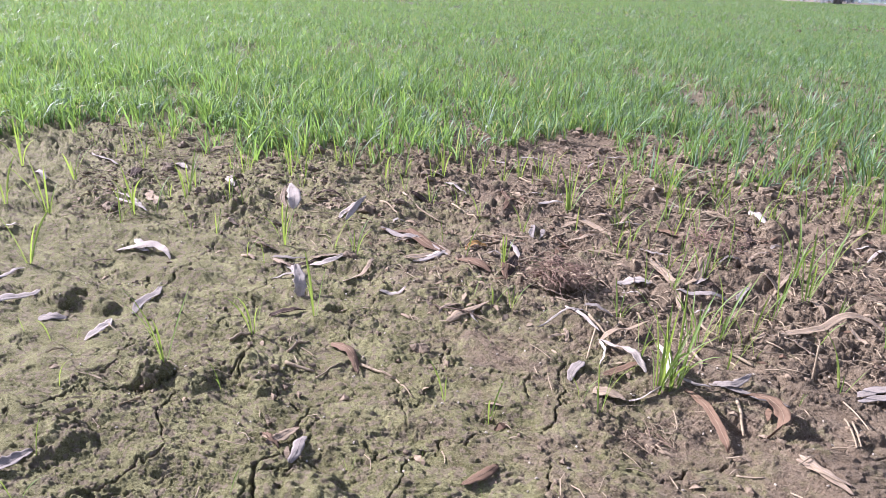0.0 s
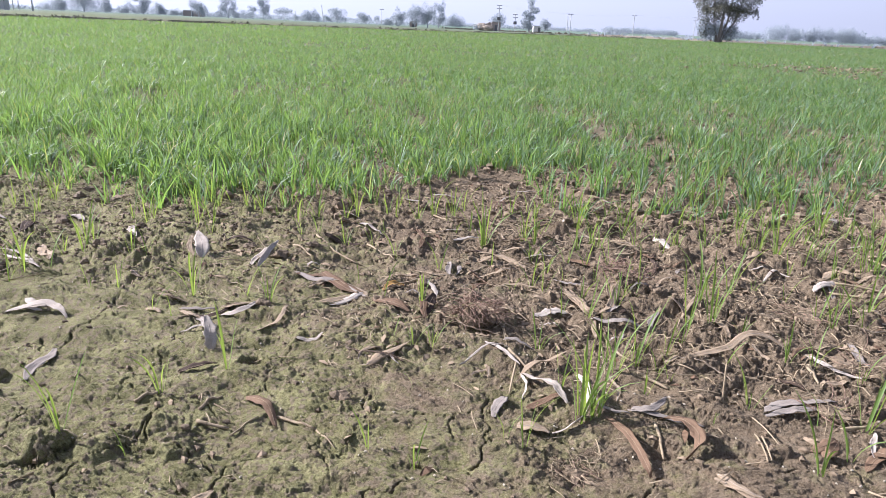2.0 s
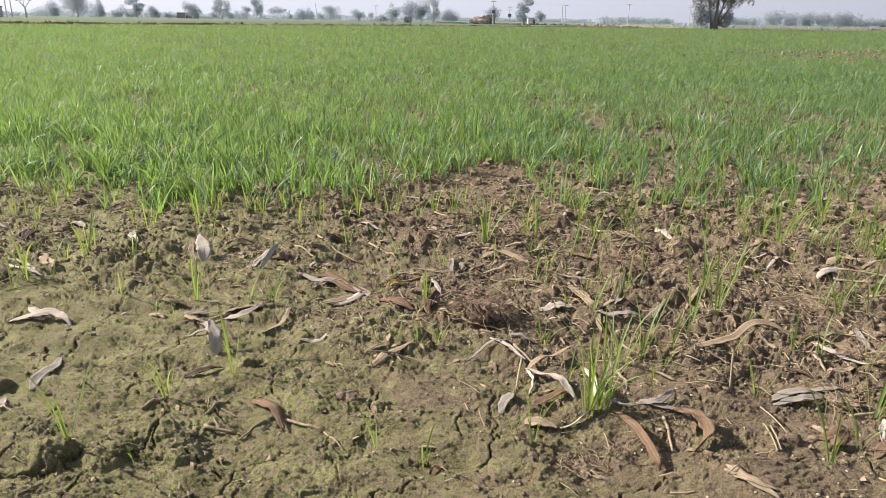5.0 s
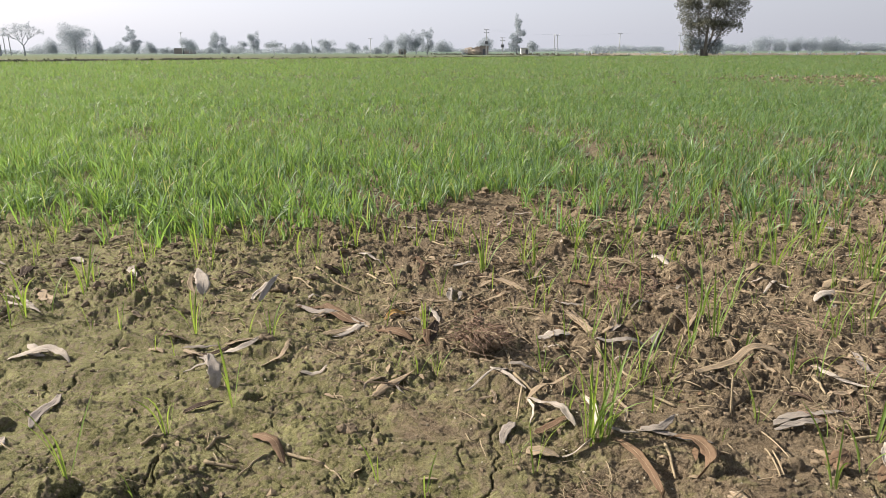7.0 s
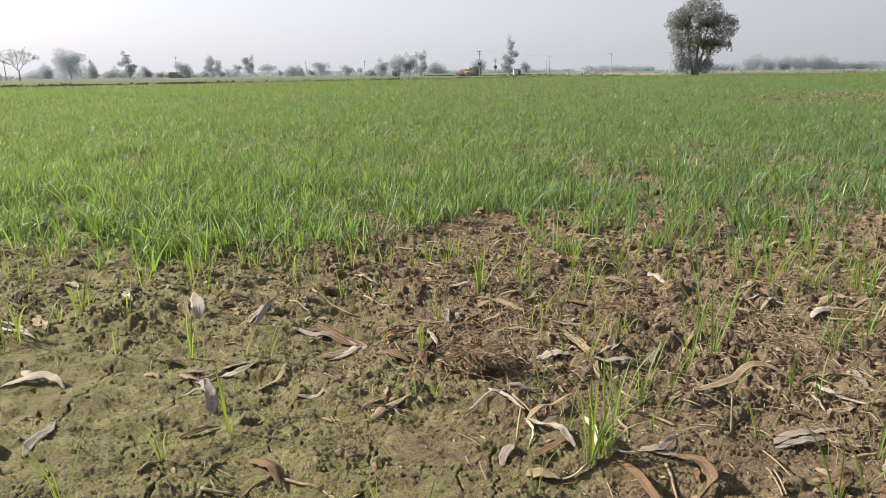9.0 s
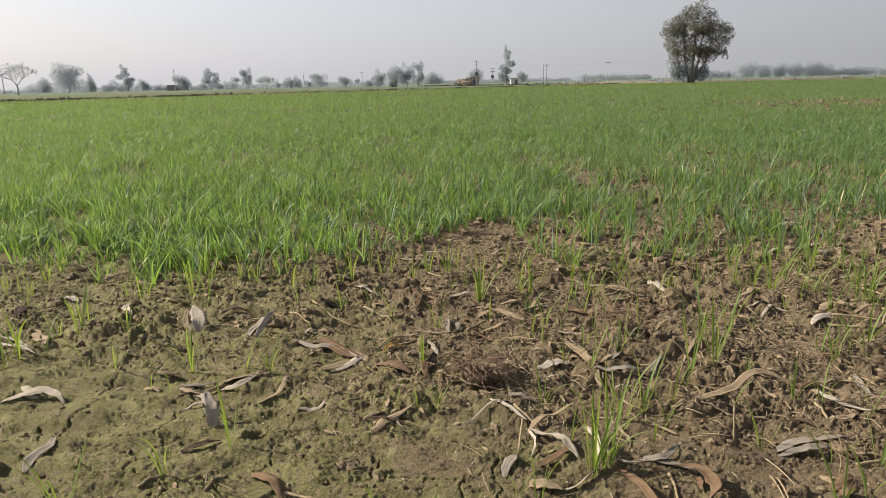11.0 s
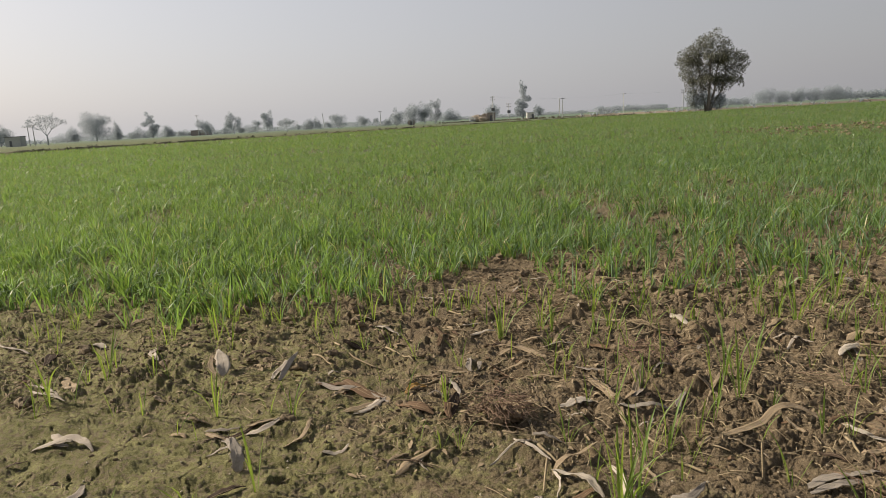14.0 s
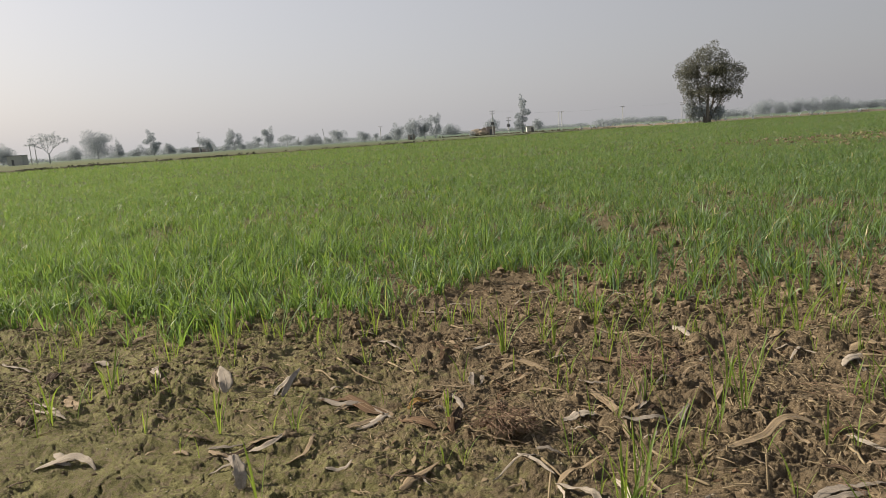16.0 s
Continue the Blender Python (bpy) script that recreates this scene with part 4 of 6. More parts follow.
def poplar():
    """The large tree that stands alone at the edge of the wheat."""
    rng = np.random.RandomState(72)
    ob = new("tree")
    ob.location = (59.8, 160, -0.05)
    t = Build()
    stems = ((-0.9, 0.2, 0.30), (0.1, -0.3, 0.38), (1.0, 0.3, 0.30), (1.9, 0.0, 0.22))
    forks = []
    for sx, sy, r in stems:
        lean = sx * 1.6
        pts = [(sx * 0.35, sy, -0.1), (sx * 0.6, sy, 1.6), (sx + lean * 0.35, sy, 4.5), (sx + lean * 0.7, sy * 2, 9.0), (sx + lean, sy * 3, 13.0)]
        t.tube(pts, [r * 1.3, r, r * 0.8, r * 0.5, r * 0.15], 9)
        forks += [Vector(p) for p in pts[2:4]]
    part("trunk", t.mesh("trunk", BARK, True), ob)
    l, tips = Build(), []
    for f in forks:
        for k in range(4):
            an = rng.uniform(0, 6.28)
            branching(l, f, Vector((math.cos(an) * 0.8, math.sin(an) * 0.8, 0.6)).normalized(), 2.2, 0.10, 2, rng, 0.4, tips)
    part("branchwork", l.mesh("branchwork", BARK, True), ob)
    lobes = [(p.x, p.y, min(p.z, 16), 0.8, 0.7) for p in tips if 3 < p.z < 16 and abs(p.x) < 8]
    lobes += [(-3.2, 0, 3.9, 1.7, 1.5), (-3.7, 0, 2.0, 1.3, 1.4), (-2.0, 0.5, 2.5, 1.2, 1.7), (2.2, 0, 2.1, 1.2, 1.6), (3.1, 0, 3.3, 1.0, 1.1)]
    lobes += [(-4.6, 0, 12.4, 2.6, 2.5), (-5.6, 0, 11.2, 2.0, 1.9), (-3.4, 1, 8.6, 2.4, 2.2), (-4.0, 0, 6.0, 1.6, 1.6), (-1.2, 0, 14.8, 2.7, 2.4), (0.6, 1, 16.0, 2.2, 2.1), (1.6, -1, 12.6, 2.8, 2.2)]
    lobes += [(3.6, 0, 13.6, 1.9, 2.2), (5.2, 0, 11.2, 2.2, 1.8), (6.9, 0, 9.7, 1.7, 1.2), (4.2, 0, 8.2, 2.4, 1.7), (6.0, 0.5, 7.2, 1.4, 1.0), (2.6, 0, 6.6, 1.8, 1.5), (-0.6, 1, 9.6, 2.2, 1.6), (-2.9, 0, 10.8, 1.6, 1.4), (4.4, -0.5, 15.2, 0.9, 1.0), (-5.0, 0, 8.6, 1.9, 1.8), (-2.0, -1, 6.6, 1.9, 1.8), (0.6, 0, 7.6, 1.8, 1.6), (3.4, 0, 10.4, 2.0, 1.6), (0.8, -1, 10.8, 1.9, 1.5), (5.6, 0, 13.0, 1.4, 1.3)]
    lobes += [(4.5, 0, 6.2, 1.6, 1.6), (6.6, 0, 9.0, 2.0, 1.8), (8.2, 0, 10.6, 1.4, 1.4), (7.2, 0, 12.2, 1.5, 1.6), (3.0, 0, 5.2, 1.4, 1.4), (-3.6, 0, 5.4, 1.5, 1.7), (3.4, 1, 15.4, 1.7, 1.8), (-3.0, 0, 13.8, 2.2, 2.0), (1.6, 0, 17.6, 1.4, 1.3)]
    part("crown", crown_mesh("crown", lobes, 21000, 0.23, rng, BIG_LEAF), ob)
    low = [(-3.9, 0, 3.4, 1.5, 2.0), (-2.8, 0.5, 2.0, 1.6, 1.9), (2.2, 0, 2.0, 1.7, 1.7), (3.2, 0, 2.8, 1.3, 1.2), (-1.6, -0.5, 3.4, 1.2, 2.4), (-0.4, 1.0, 3.0, 1.2, 2.4), (0.8, 1.0, 2.6, 1.2, 2.0)]
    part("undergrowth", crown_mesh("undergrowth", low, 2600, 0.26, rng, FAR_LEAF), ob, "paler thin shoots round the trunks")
    return tagged(ob, "large many-stemmed leafy tree at the wheat field's edge", "tree")


poplar()
umbrella_tree()
far_tree(-175.2, 262.0, 0.97, 8.0, 14.4, "wide")
far_tree(-170.8, 300.0, 0.73, 6.4, 11.3, "wide")
far_tree(-157.4, 300.0, 0.46, 13.0, 14.4, "tall")
far_tree(-153.2, 310.0, 0.93, 8.9, 5.3, "cone")
far_tree(-153.0, 330.0, 0.60, 5.4, 9.6, "wide")
far_tree(-145.3, 330.0, 1.25, 11.6, 8.5, "spire")
far_tree(-140.4, 335.0, 0.84, 5.2, 8.6, "wide")
far_tree(-135.8, 345.0, 0.61, 3.1, 7.7, "wide")
far_tree(-112.3, 310.0, 0.64, 6.6, 8.0, "round")
far_tree(-117.8, 350.0, 0.61, 2.9, 7.8, "wide")
far_tree(-102.5, 320.0, 1.17, 9.4, 7.7, "tall")
far_tree(-106.5, 350.0, 1.12, 3.4, 7.8, "wide")
far_tree(-94.3, 330.0, 0.78, 5.4, 5.7, "tall")
far_tree(-85.0, 315.0, 0.51, 10.0, 5.4, "tall")
far_tree(-51.9, 215.0, 0.07, 4.6, 5.5, "umbrella")
far_tree(-74.1, 330.0, 0.16, 3.2, 3.4, "round")
far_tree(-59.5, 290.0, 0.45, 5.0, 8.5, "wide")
far_tree(-61.5, 340.0, 0.10, 3.6, 4.7, "round")
far_tree(-46.4, 280.0, 0.31, 5.7, 7.2, "round")
far_tree(-34.5, 270.0, 0.86, 3.9, 5.6, "round")
far_tree(-29.6, 270.0, 0.79, 2.9, 2.3, "umbrella")
far_tree(-20.8, 262.0, 0.57, 6.6, 5.4, "tall")
far_tree(-23.7, 270.0, 0.68, 2.6, 7.0, "wide")
far_tree(-14.3, 255.0, 0.46, 7.6, 7.0, "round")
far_tree(-9.7, 255.0, 0.39, 8.4, 5.7, "tall")
far_tree(-5.5, 250.0, 0.79, 8.7, 4.3, "tall")
far_tree(-0.5, 380.0, 0.67, 6.8, 11.8, "wide")
far_tree(15.2, 250.0, 1.42, 5.0, 5.8, "round")
far_tree(25.4, 240.0, 0.59, 12.9, 5.4, "spire")
far_tree(29.9, 232.0, -0.07, 4.9, 4.0, "round")
far_tree(98.3, 230.0, 0.93, 1.8, 2.0, "round")
far_tree(103.1, 235.0, 0.95, 1.3, 1.8, "round")
far_tree(7.2, 228.0, 1.24, 0.9, 2.0, "wide")


def tree_line(x0, x1, y, tall, seed, label):
    """A far wood, out in the haze."""
    rng = np.random.RandomState(seed)
    lobes, x = [], x0
    while x < x1:
        h = tall * (0.55 + 0.45 * float(fbm(np.array(x * 0.05), np.array(seed * 1.3), 3))) * rng.uniform(0.8, 1.15)
        lobes.append((x, y + rng.uniform(-8, 8), h * 0.5, rng.uniform(3.5, 7), h * 0.52))
        x += rng.uniform(1.2, 3)
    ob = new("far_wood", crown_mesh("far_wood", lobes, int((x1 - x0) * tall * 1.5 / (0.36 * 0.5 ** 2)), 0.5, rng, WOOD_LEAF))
    return tagged(ob, label, "wood", kind="stuff")


tree_line(288, 374, 650, 15.5, 81, "pale blue-grey wood far off in the haze")
tree_line(372, 520, 680, 10.0, 82, "low pale wood far off in the haze")
tree_line(150, 222, 700, 7.5, 83, "low distant wood behind the power poles")
tree_line(232, 258, 600, 9.5, 84, "small hazy grove behind the bank")
tree_line(-330, -20, 365, 2.6, 86, "low hazy scrub between the far trees")
tree_line(-420, 150, 760, 5.0, 85, "long low wood on the far horizon")


# ---- huts and power poles ----
def hut(name, x, y, wide, deep, tall, wall, roof, label, door_at=0.5):
    ob = new(name)
    ob.location = (x, y, 0)
    t, dw, dh = 0.23, min(0.9, wide * 0.35), min(1.9, tall * 0.8)
    dx = -wide / 2 + wide * door_at
    b = Build()
    b.box(-wide / 2, 0, -0.1, dx - dw / 2, t, tall), b.box(dx + dw / 2, 0, -0.1, wide / 2, t, tall), b.box(dx - dw / 2, 0, dh, dx + dw / 2, t, tall)
    b.box(-wide / 2, t, -0.1, -wide / 2 + t, deep - t, tall), b.box(wide / 2 - t, t, -0.1, wide / 2, deep - t, tall), b.box(-wide / 2, deep - t, -0.1, wide / 2, deep, tall)
    part("wall", b.mesh("wall", wall), ob)
    r = Build()
    r.box(-wide / 2 - 0.2, -0.25, tall + 0.003, wide / 2 + 0.2, deep + 0.2, tall + 0.16)
    part("roof", r.mesh("roof", roof), ob)
    d = Build()
    d.box(dx - dw / 2, t * 0.5, 0, dx + dw / 2, t * 0.5 + 0.05, dh)
    part("door", d.mesh("door", IRON), ob, "dark closed door")
    return tagged(ob, label, "hut")


hut("pump_house", 13.6, 230, 2.9, 3.2, 2.75, BRICK, CONCRETE, "small dark brick pump house beside a pole")
hut("hut", 27.6, 235, 2.6, 2.4, 2.1, PLASTER, CONCRETE, "small whitewashed hut beside a tree", 0.75)
hut("hut", -146.4, 225, 5.2, 3.0, 3.2, CONCRETE, IRON, "grey roadside shed with an open dark front", 0.35)
hut("hut", -14.8, 255, 2.6, 2.4, 1.9, BRICK, CONCRETE, "tiny pinkish brick hut under trees")
hut("farmhouse", -128, 345, 9.0, 5.0, 2.6, BRICK, CONCRETE, "low hazy farmhouse among far trees")


def hay_stack():
    rng = np.random.RandomState(91)
    b = Build()
    b.lump(0, 0, 0.9, 1.6, rng, 0.75, 10, 18)
    b.v = [tuple(Vector((x * 1.6, y, z)) * (1 + 0.22 * noise.noise(Vector((x, y, z)) * 1.1) + 0.08 * noise.noise(Vector((x, y, z)) * 4))) for x, y, z in b.v]
    ob = new("haystack", b.mesh("haystack", THATCH))
    ob.location = (10.2, 231, 0)
    return tagged(ob, "rounded tan straw stack beside the pump house", "haystack")


hay_stack()


def pole(x, y, tall, arms=1, lean=0.0, gear=False, label="slim grey concrete power pole with a crossarm"):
    ob = new("power_pole")
    ob.location = (x, y, 0)
    p = Build()
    p.tube([(0, 0, -0.2), (lean * tall, 0, tall)], [0.17, 0.11], 8)
    part("shaft", p.mesh("shaft", CONCRETE), ob)
    for k in range(arms):
        z = tall - 0.25 - k * 0.9
        a = Build()
        a.box(lean * z - 0.85, -0.06, z, lean * z + 0.85, 0.06, z + 0.13)
        arm = part("crossarm", a.mesh("crossarm", IRON), ob)
        for q in (-0.75, 0.0, 0.75):
            i = Build()
            i.tube([(lean * z + q, 0, z + 0.13), (lean * z + q, 0, z + 0.25), (lean * z + q, 0, z + 0.36)], [0.05, 0.08, 0.04], 7)
            part("insulator", i.mesh("insulator", PLASTER, True), arm)
    if gear:
        g = Build()
        g.box(-0.55, -0.4, tall * 0.42, 0.55, 0.4, tall * 0.42 + 0.95)
        part("transformer", g.mesh("transformer", IRON), ob, "dark grey transformer box")
    return tagged(ob, label, "power pole", "power poles along the horizon")


pole(14.2, 228, 8.0, 2, 0, True, "power pole carrying a transformer beside the pump house")
pole(20.5, 240, 5.7, 2, 0, True, "short power pole with switch gear")
pole(41.7, 262, 7.0, 0, 0, label="one slim post of a paired power pole")
pole(42.8, 262, 7.0, 1, 0, label="paired power pole with a crossarm at its top")
pole(68.1, 270, 7.7, 1)
pole(91.3, 270, 7.9, 2, label="power pole with two crossarms behind the tree")
pole(-29.8, 290, 6.3, 1), pole(-55.5, 300, 6.9, 0, -0.12, label="leaning bare power pole in the haze"), pole(-115.4, 310, 9.2, 1)
pole(-145.1, 232, 7.3, 0, label="bare thin pole beside the flat-topped tree"), pole(-143.3, 232, 6.9, 1), pole(-74.1, 330, 4.5, 0, label="short distant bare pole in the haze")


def power_line(pts, label):
    """Two slack wires from pole top to pole top."""
    ob = new("power_line")
    ob.location = pts[0]
    for off in (-0.7, 0.7):
        b = Build()
        for p, q in zip(pts, pts[1:]):
            line = [(p[0] + (q[0] - p[0]) * u + off - pts[0][0], p[1] + (q[1] - p[1]) * u - pts[0][1], p[2] + (q[2] - p[2]) * u - 2.4 * u * (1 - u) - pts[0][2]) for u in np.linspace(0, 1, 9)]
            b.tube(line, [0.006] * 9, 4)
        part("wire", b.mesh("wire", FAR_BARK), ob)
    return tagged(ob, label, "power line")


power_line([(14.2, 228, 8.1), (42.4, 262, 7.1), (68.1, 270, 7.8), (91.3, 270, 8.0)], "thin pale slack wires between the power poles")


# ---- what lies on the soil ----
dry_leaf(-1.926, 2.840, -1.794, 2.792, 0.042, "pale", bow=0.000, arch=0.005)
dry_leaf(-1.184, 2.799, -1.028, 2.701, 0.042, "tan", bow=0.000, arch=0.007)
dry_leaf(-0.980, 2.250, -0.856, 2.335, 0.042, "dark", bow=0.000, arch=0.013)
dry_leaf(-0.288, 2.376, -0.116, 2.542, 0.044, "tan", bow=0.000, arch=0.009)
dry_leaf(-0.717, 4.446, -0.579, 4.335, 0.048, "pale", bow=0.000, arch=0.013)
dry_leaf(-2.410, 4.630, -2.320, 4.854, 0.048, "tan", bow=0.000, arch=0.009)
dry_leaf(-2.116, 4.564, -1.998, 4.476, 0.048, "tan", bow=0.000, arch=0.009)
dry_leaf(-2.202, 4.730, -2.165, 4.781, 0.045, "tan", bow=0.000, arch=0.005)
dry_leaf(-2.473, 4.205, -2.298, 4.084, 0.048, "pale", bow=0.000, arch=0.009)
dry_leaf(-2.552, 3.809, -2.596, 4.080, 0.048, "dark", bow=0.000, arch=0.009)
dry_leaf(-1.955, 4.018, -1.808, 3.734, 0.045, "pale", bow=0.000, arch=0.009)
dry_leaf(-2.353, 3.371, -2.094, 3.244, 0.027, "pale", bow=0.000, arch=0.005)
dry_leaf(-2.270, 3.554, -2.106, 3.343, 0.048, "tan", bow=0.000, arch=0.009)
dry_leaf(-1.717, 4.050, -1.591, 4.121, 0.043, "dark", bow=0.000, arch=0.009)
dry_leaf(-1.424, 4.152, -1.287, 4.017, 0.039, "dark", bow=0.000, arch=0.005)
dry_leaf(-1.000, 3.360, -0.986, 3.781, 0.037, "pale", bow=0.024, arch=0.013)
dry_leaf(-1.596, 3.205, -1.526, 3.179, 0.043, "tan", bow=0.000, arch=0.007)
dry_leaf(-1.351, 2.836, -1.250, 2.747, 0.030, "tan", bow=0.000, arch=0.009)
dry_leaf(-1.344, 2.939, -1.216, 2.934, 0.026, "tan", bow=0.000, arch=0.009)
dry_leaf(-1.013, 2.858, -0.848, 2.889, 0.048, "tan", bow=0.000, arch=0.009)
dry_leaf(-0.800, 2.669, -0.700, 2.906, 0.027, "tan", bow=-0.024, arch=0.009)
dry_leaf(-0.674, 3.146, -0.541, 3.281, 0.032, "tan", bow=0.000, arch=0.009)
dry_leaf(-0.544, 3.271, -0.360, 3.088, 0.048, "tan", bow=0.000, arch=0.013)
dry_leaf(-0.526, 2.967, -0.366, 3.145, 0.044, "pale", bow=0.000, arch=0.009)
dry_leaf(-0.769, 3.316, -0.574, 3.308, 0.035, "brown", bow=0.000, arch=0.009)
dry_leaf(-0.328, 3.026, -0.141, 2.888, 0.048, "brown", bow=0.000, arch=0.011)
dry_leaf(-0.075, 2.787, -0.040, 3.122, 0.039, "brown", bow=0.000, arch=0.013)
dry_leaf(0.028, 3.551, 0.048, 3.359, 0.035, "grey", bow=0.000, arch=0.013)
dry_leaf(0.181, 3.762, 0.489, 3.597, 0.048, "tan", bow=0.032, arch=0.009)
dry_leaf(0.147, 3.754, 0.313, 3.840, 0.048, "dark", bow=0.000, arch=0.013)
dry_leaf(-0.724, 3.869, -0.495, 3.899, 0.048, "dark", bow=0.000, arch=0.013)
dry_leaf(1.420, 4.297, 1.383, 3.877, 0.046, "pale", bow=0.000, arch=0.013)
dry_leaf(0.815, 3.026, 1.002, 3.524, 0.038, "tan", bow=0.000, arch=0.013)
dry_leaf(1.153, 3.515, 1.309, 3.905, 0.032, "dark", bow=0.000, arch=0.013)
dry_leaf(0.651, 3.209, 0.718, 2.844, 0.046, "tan", bow=0.000, arch=0.009)
dry_leaf(0.239, 3.013, 0.390, 2.900, 0.038, "tan", bow=0.000, arch=0.009)
dry_leaf(0.437, 2.896, 0.612, 2.944, 0.047, "pale", bow=0.000, arch=0.009)
dry_leaf(1.196, 2.142, 1.471, 2.191, 0.044, "grey", bow=0.017, arch=0.013)
dry_leaf(1.231, 1.881, 1.361, 1.965, 0.048, "brown", bow=0.000, arch=0.013)
dry_leaf(2.436, 4.411, 2.398, 4.200, 0.048, "tan", bow=0.000, arch=0.013)
dry_leaf(2.775, 5.530, 2.767, 5.266, 0.048, "brown", bow=0.000, arch=0.009)
dry_leaf(0.198, 2.438, 0.203, 2.357, 0.020, "tan", bow=0.000, arch=0.009)
dry_leaf(0.248, 2.161, 0.204, 2.047, 0.042, "grey", bow=0.000, arch=0.009)
dry_leaf(-0.678, 2.132, -0.527, 1.955, 0.040, "brown", bow=0.000, arch=0.018)
dry_leaf(2.364, 3.820, 2.384, 3.671, 0.043, "tan", bow=0.000, arch=0.009)
dry_leaf(0.714, 2.831, 0.913, 3.191, 0.026, "tan", bow=0.000, arch=0.009)
dry_leaf(1.847, 4.990, 1.970, 5.022, 0.048, "pale", bow=0.000, arch=0.009)
dry_leaf(2.069, 6.002, 2.254, 6.244, 0.045, "pale", bow=0.000, arch=0.009)
dry_leaf(0.007, 6.680, 0.117, 6.473, 0.048, "tan", bow=0.000, arch=0.009)
dry_leaf(-1.131, 4.919, -1.090, 5.331, 0.048, "pale", bow=0.000, arch=0.009)
dry_leaf(1.348, 2.633, 1.390, 2.531, 0.022, "tan", bow=0.000, arch=0.009)
dry_leaf(1.243, 2.885, 1.291, 2.722, 0.031, "tan", bow=0.000, arch=0.009)
dry_leaf(2.409, 5.512, 2.629, 5.893, 0.048, "tan", bow=0.000, arch=0.009)
dry_leaf(3.939, 6.109, 3.946, 5.943, 0.048, "tan", bow=0.000, arch=0.009)
dry_leaf(0.620, 3.979, 0.763, 4.194, 0.035, "tan", bow=0.000, arch=0.009)
dry_leaf(-0.162, 4.188, -0.131, 3.777, 0.040, "brown", bow=0.000, arch=0.009)
dry_leaf(0.717, 3.720, 0.895, 3.625, 0.038, "brown", bow=0.000, arch=0.009)
dry_leaf(2.871, 4.943, 2.869, 4.783, 0.048, "grey", bow=0.000, arch=0.009)
dry_leaf(0.564, 6.518, 0.709, 6.856, 0.048, "tan", bow=0.000, arch=0.009)
dry_leaf(0.670, 2.165, 0.692, 2.371, 0.016, "tan", bow=0.000, arch=0.009)
dry_leaf(-0.685, 1.489, -0.621, 1.606, 0.035, "tan", bow=0.000, arch=0.013)
dry_leaf(-0.718, 1.549, -0.641, 1.473, 0.020, "brown", bow=0.000, arch=0.018)
dry_leaf(-0.593, 1.418, -0.583, 1.569, 0.035, "grey", bow=0.000, arch=0.013)
dry_leaf(-0.102, 1.450, -0.007, 1.547, 0.038, "brown", bow=0.000, arch=0.013)
dry_leaf(-1.327, 1.216, -1.281, 1.318, 0.042, "grey", bow=0.000, arch=0.013)
dry_leaf(-2.021, 2.035, -1.980, 2.256, 0.045, "pale", bow=0.000, arch=0.013)
dry_leaf(-1.802, 2.009, -1.697, 2.030, 0.048, "grey", bow=0.000, arch=0.009)
dry_leaf(-2.635, 2.779, -2.546, 2.868, 0.034, "pale", bow=0.000, arch=0.009)
dry_leaf(-2.243, 2.311, -2.196, 2.446, 0.025, "pale", bow=0.000, arch=0.009)
dry_leaf(-3.172, 3.741, -2.983, 3.611, 0.048, "pale", bow=0.000, arch=0.013)
dry_leaf(-3.143, 4.318, -2.830, 4.109, 0.039, "pale", bow=0.000, arch=0.009)
dry_leaf(-2.566, 3.871, -2.546, 4.065, 0.048, "dark", bow=0.000, arch=0.009)
dry_leaf(-2.437, 4.158, -2.299, 4.095, 0.048, "pale", bow=0.000, arch=0.009)
dry_leaf(-2.242, 3.517, -2.056, 3.302, 0.048, "tan", bow=0.000, arch=0.009)
dry_leaf(0.844, 1.700, 0.960, 1.603, 0.027, "tan", bow=0.000, arch=0.009)
dry_leaf(-2.453, 3.518, -2.103, 3.267, 0.027, "pale", bow=0.000, arch=0.005)
dry_leaf(2.189, 3.653, 2.304, 3.713, 0.048, "tan", bow=0.000, arch=0.013)
dry_leaf(2.015, 3.398, 2.172, 3.505, 0.048, "pale", bow=0.000, arch=0.013)
dry_leaf(2.498, 4.476, 2.374, 4.140, 0.048, "tan", bow=0.000, arch=0.013)
dry_leaf(2.262, 3.666, 2.343, 3.526, 0.042, "brown", bow=0.000, arch=0.009)
dry_leaf(1.880, 2.611, 1.913, 2.568, 0.048, "tan", bow=0.000, arch=0.013)
dry_leaf(1.808, 2.736, 1.791, 2.492, 0.035, "grey", bow=0.000, arch=0.009)
dry_leaf(2.128, 2.971, 2.328, 3.022, 0.045, "pale", bow=0.000, arch=0.013)
dry_leaf(1.495, 2.006, 1.411, 1.829, 0.021, "pale", bow=0.000, arch=0.013)
dry_leaf(1.351, 1.785, 1.613, 1.954, 0.048, "brown", bow=0.000, arch=0.013)
dry_leaf(1.837, 3.846, 1.981, 4.017, 0.038, "tan", bow=0.000, arch=0.009)

# long leaves that curl and lean
strap_leaf([(0.197, 2.569, 0.010), (0.263, 2.487, 0.020), (0.329, 2.395, 0.025)], 0.016, "pale", [10, 15, 10], "narrow bleached leaf end beside a wheat clump")
strap_leaf([(0.325, 2.348, 0.030), (0.398, 2.258, 0.035), (0.443, 2.194, 0.030), (0.478, 2.134, 0.012)], 0.036, "pale", [-15, -10, 5, 20], "long bleached strap leaf folded beside a wheat clump")
strap_leaf([(0.534, 2.508, 0.035), (0.437, 2.435, 0.035), (0.366, 2.385, 0.035), (0.312, 2.318, 0.015)], 0.03, "tan", [25, 20, 10, 40], "tan strap leaf folded over beside a wheat clump")
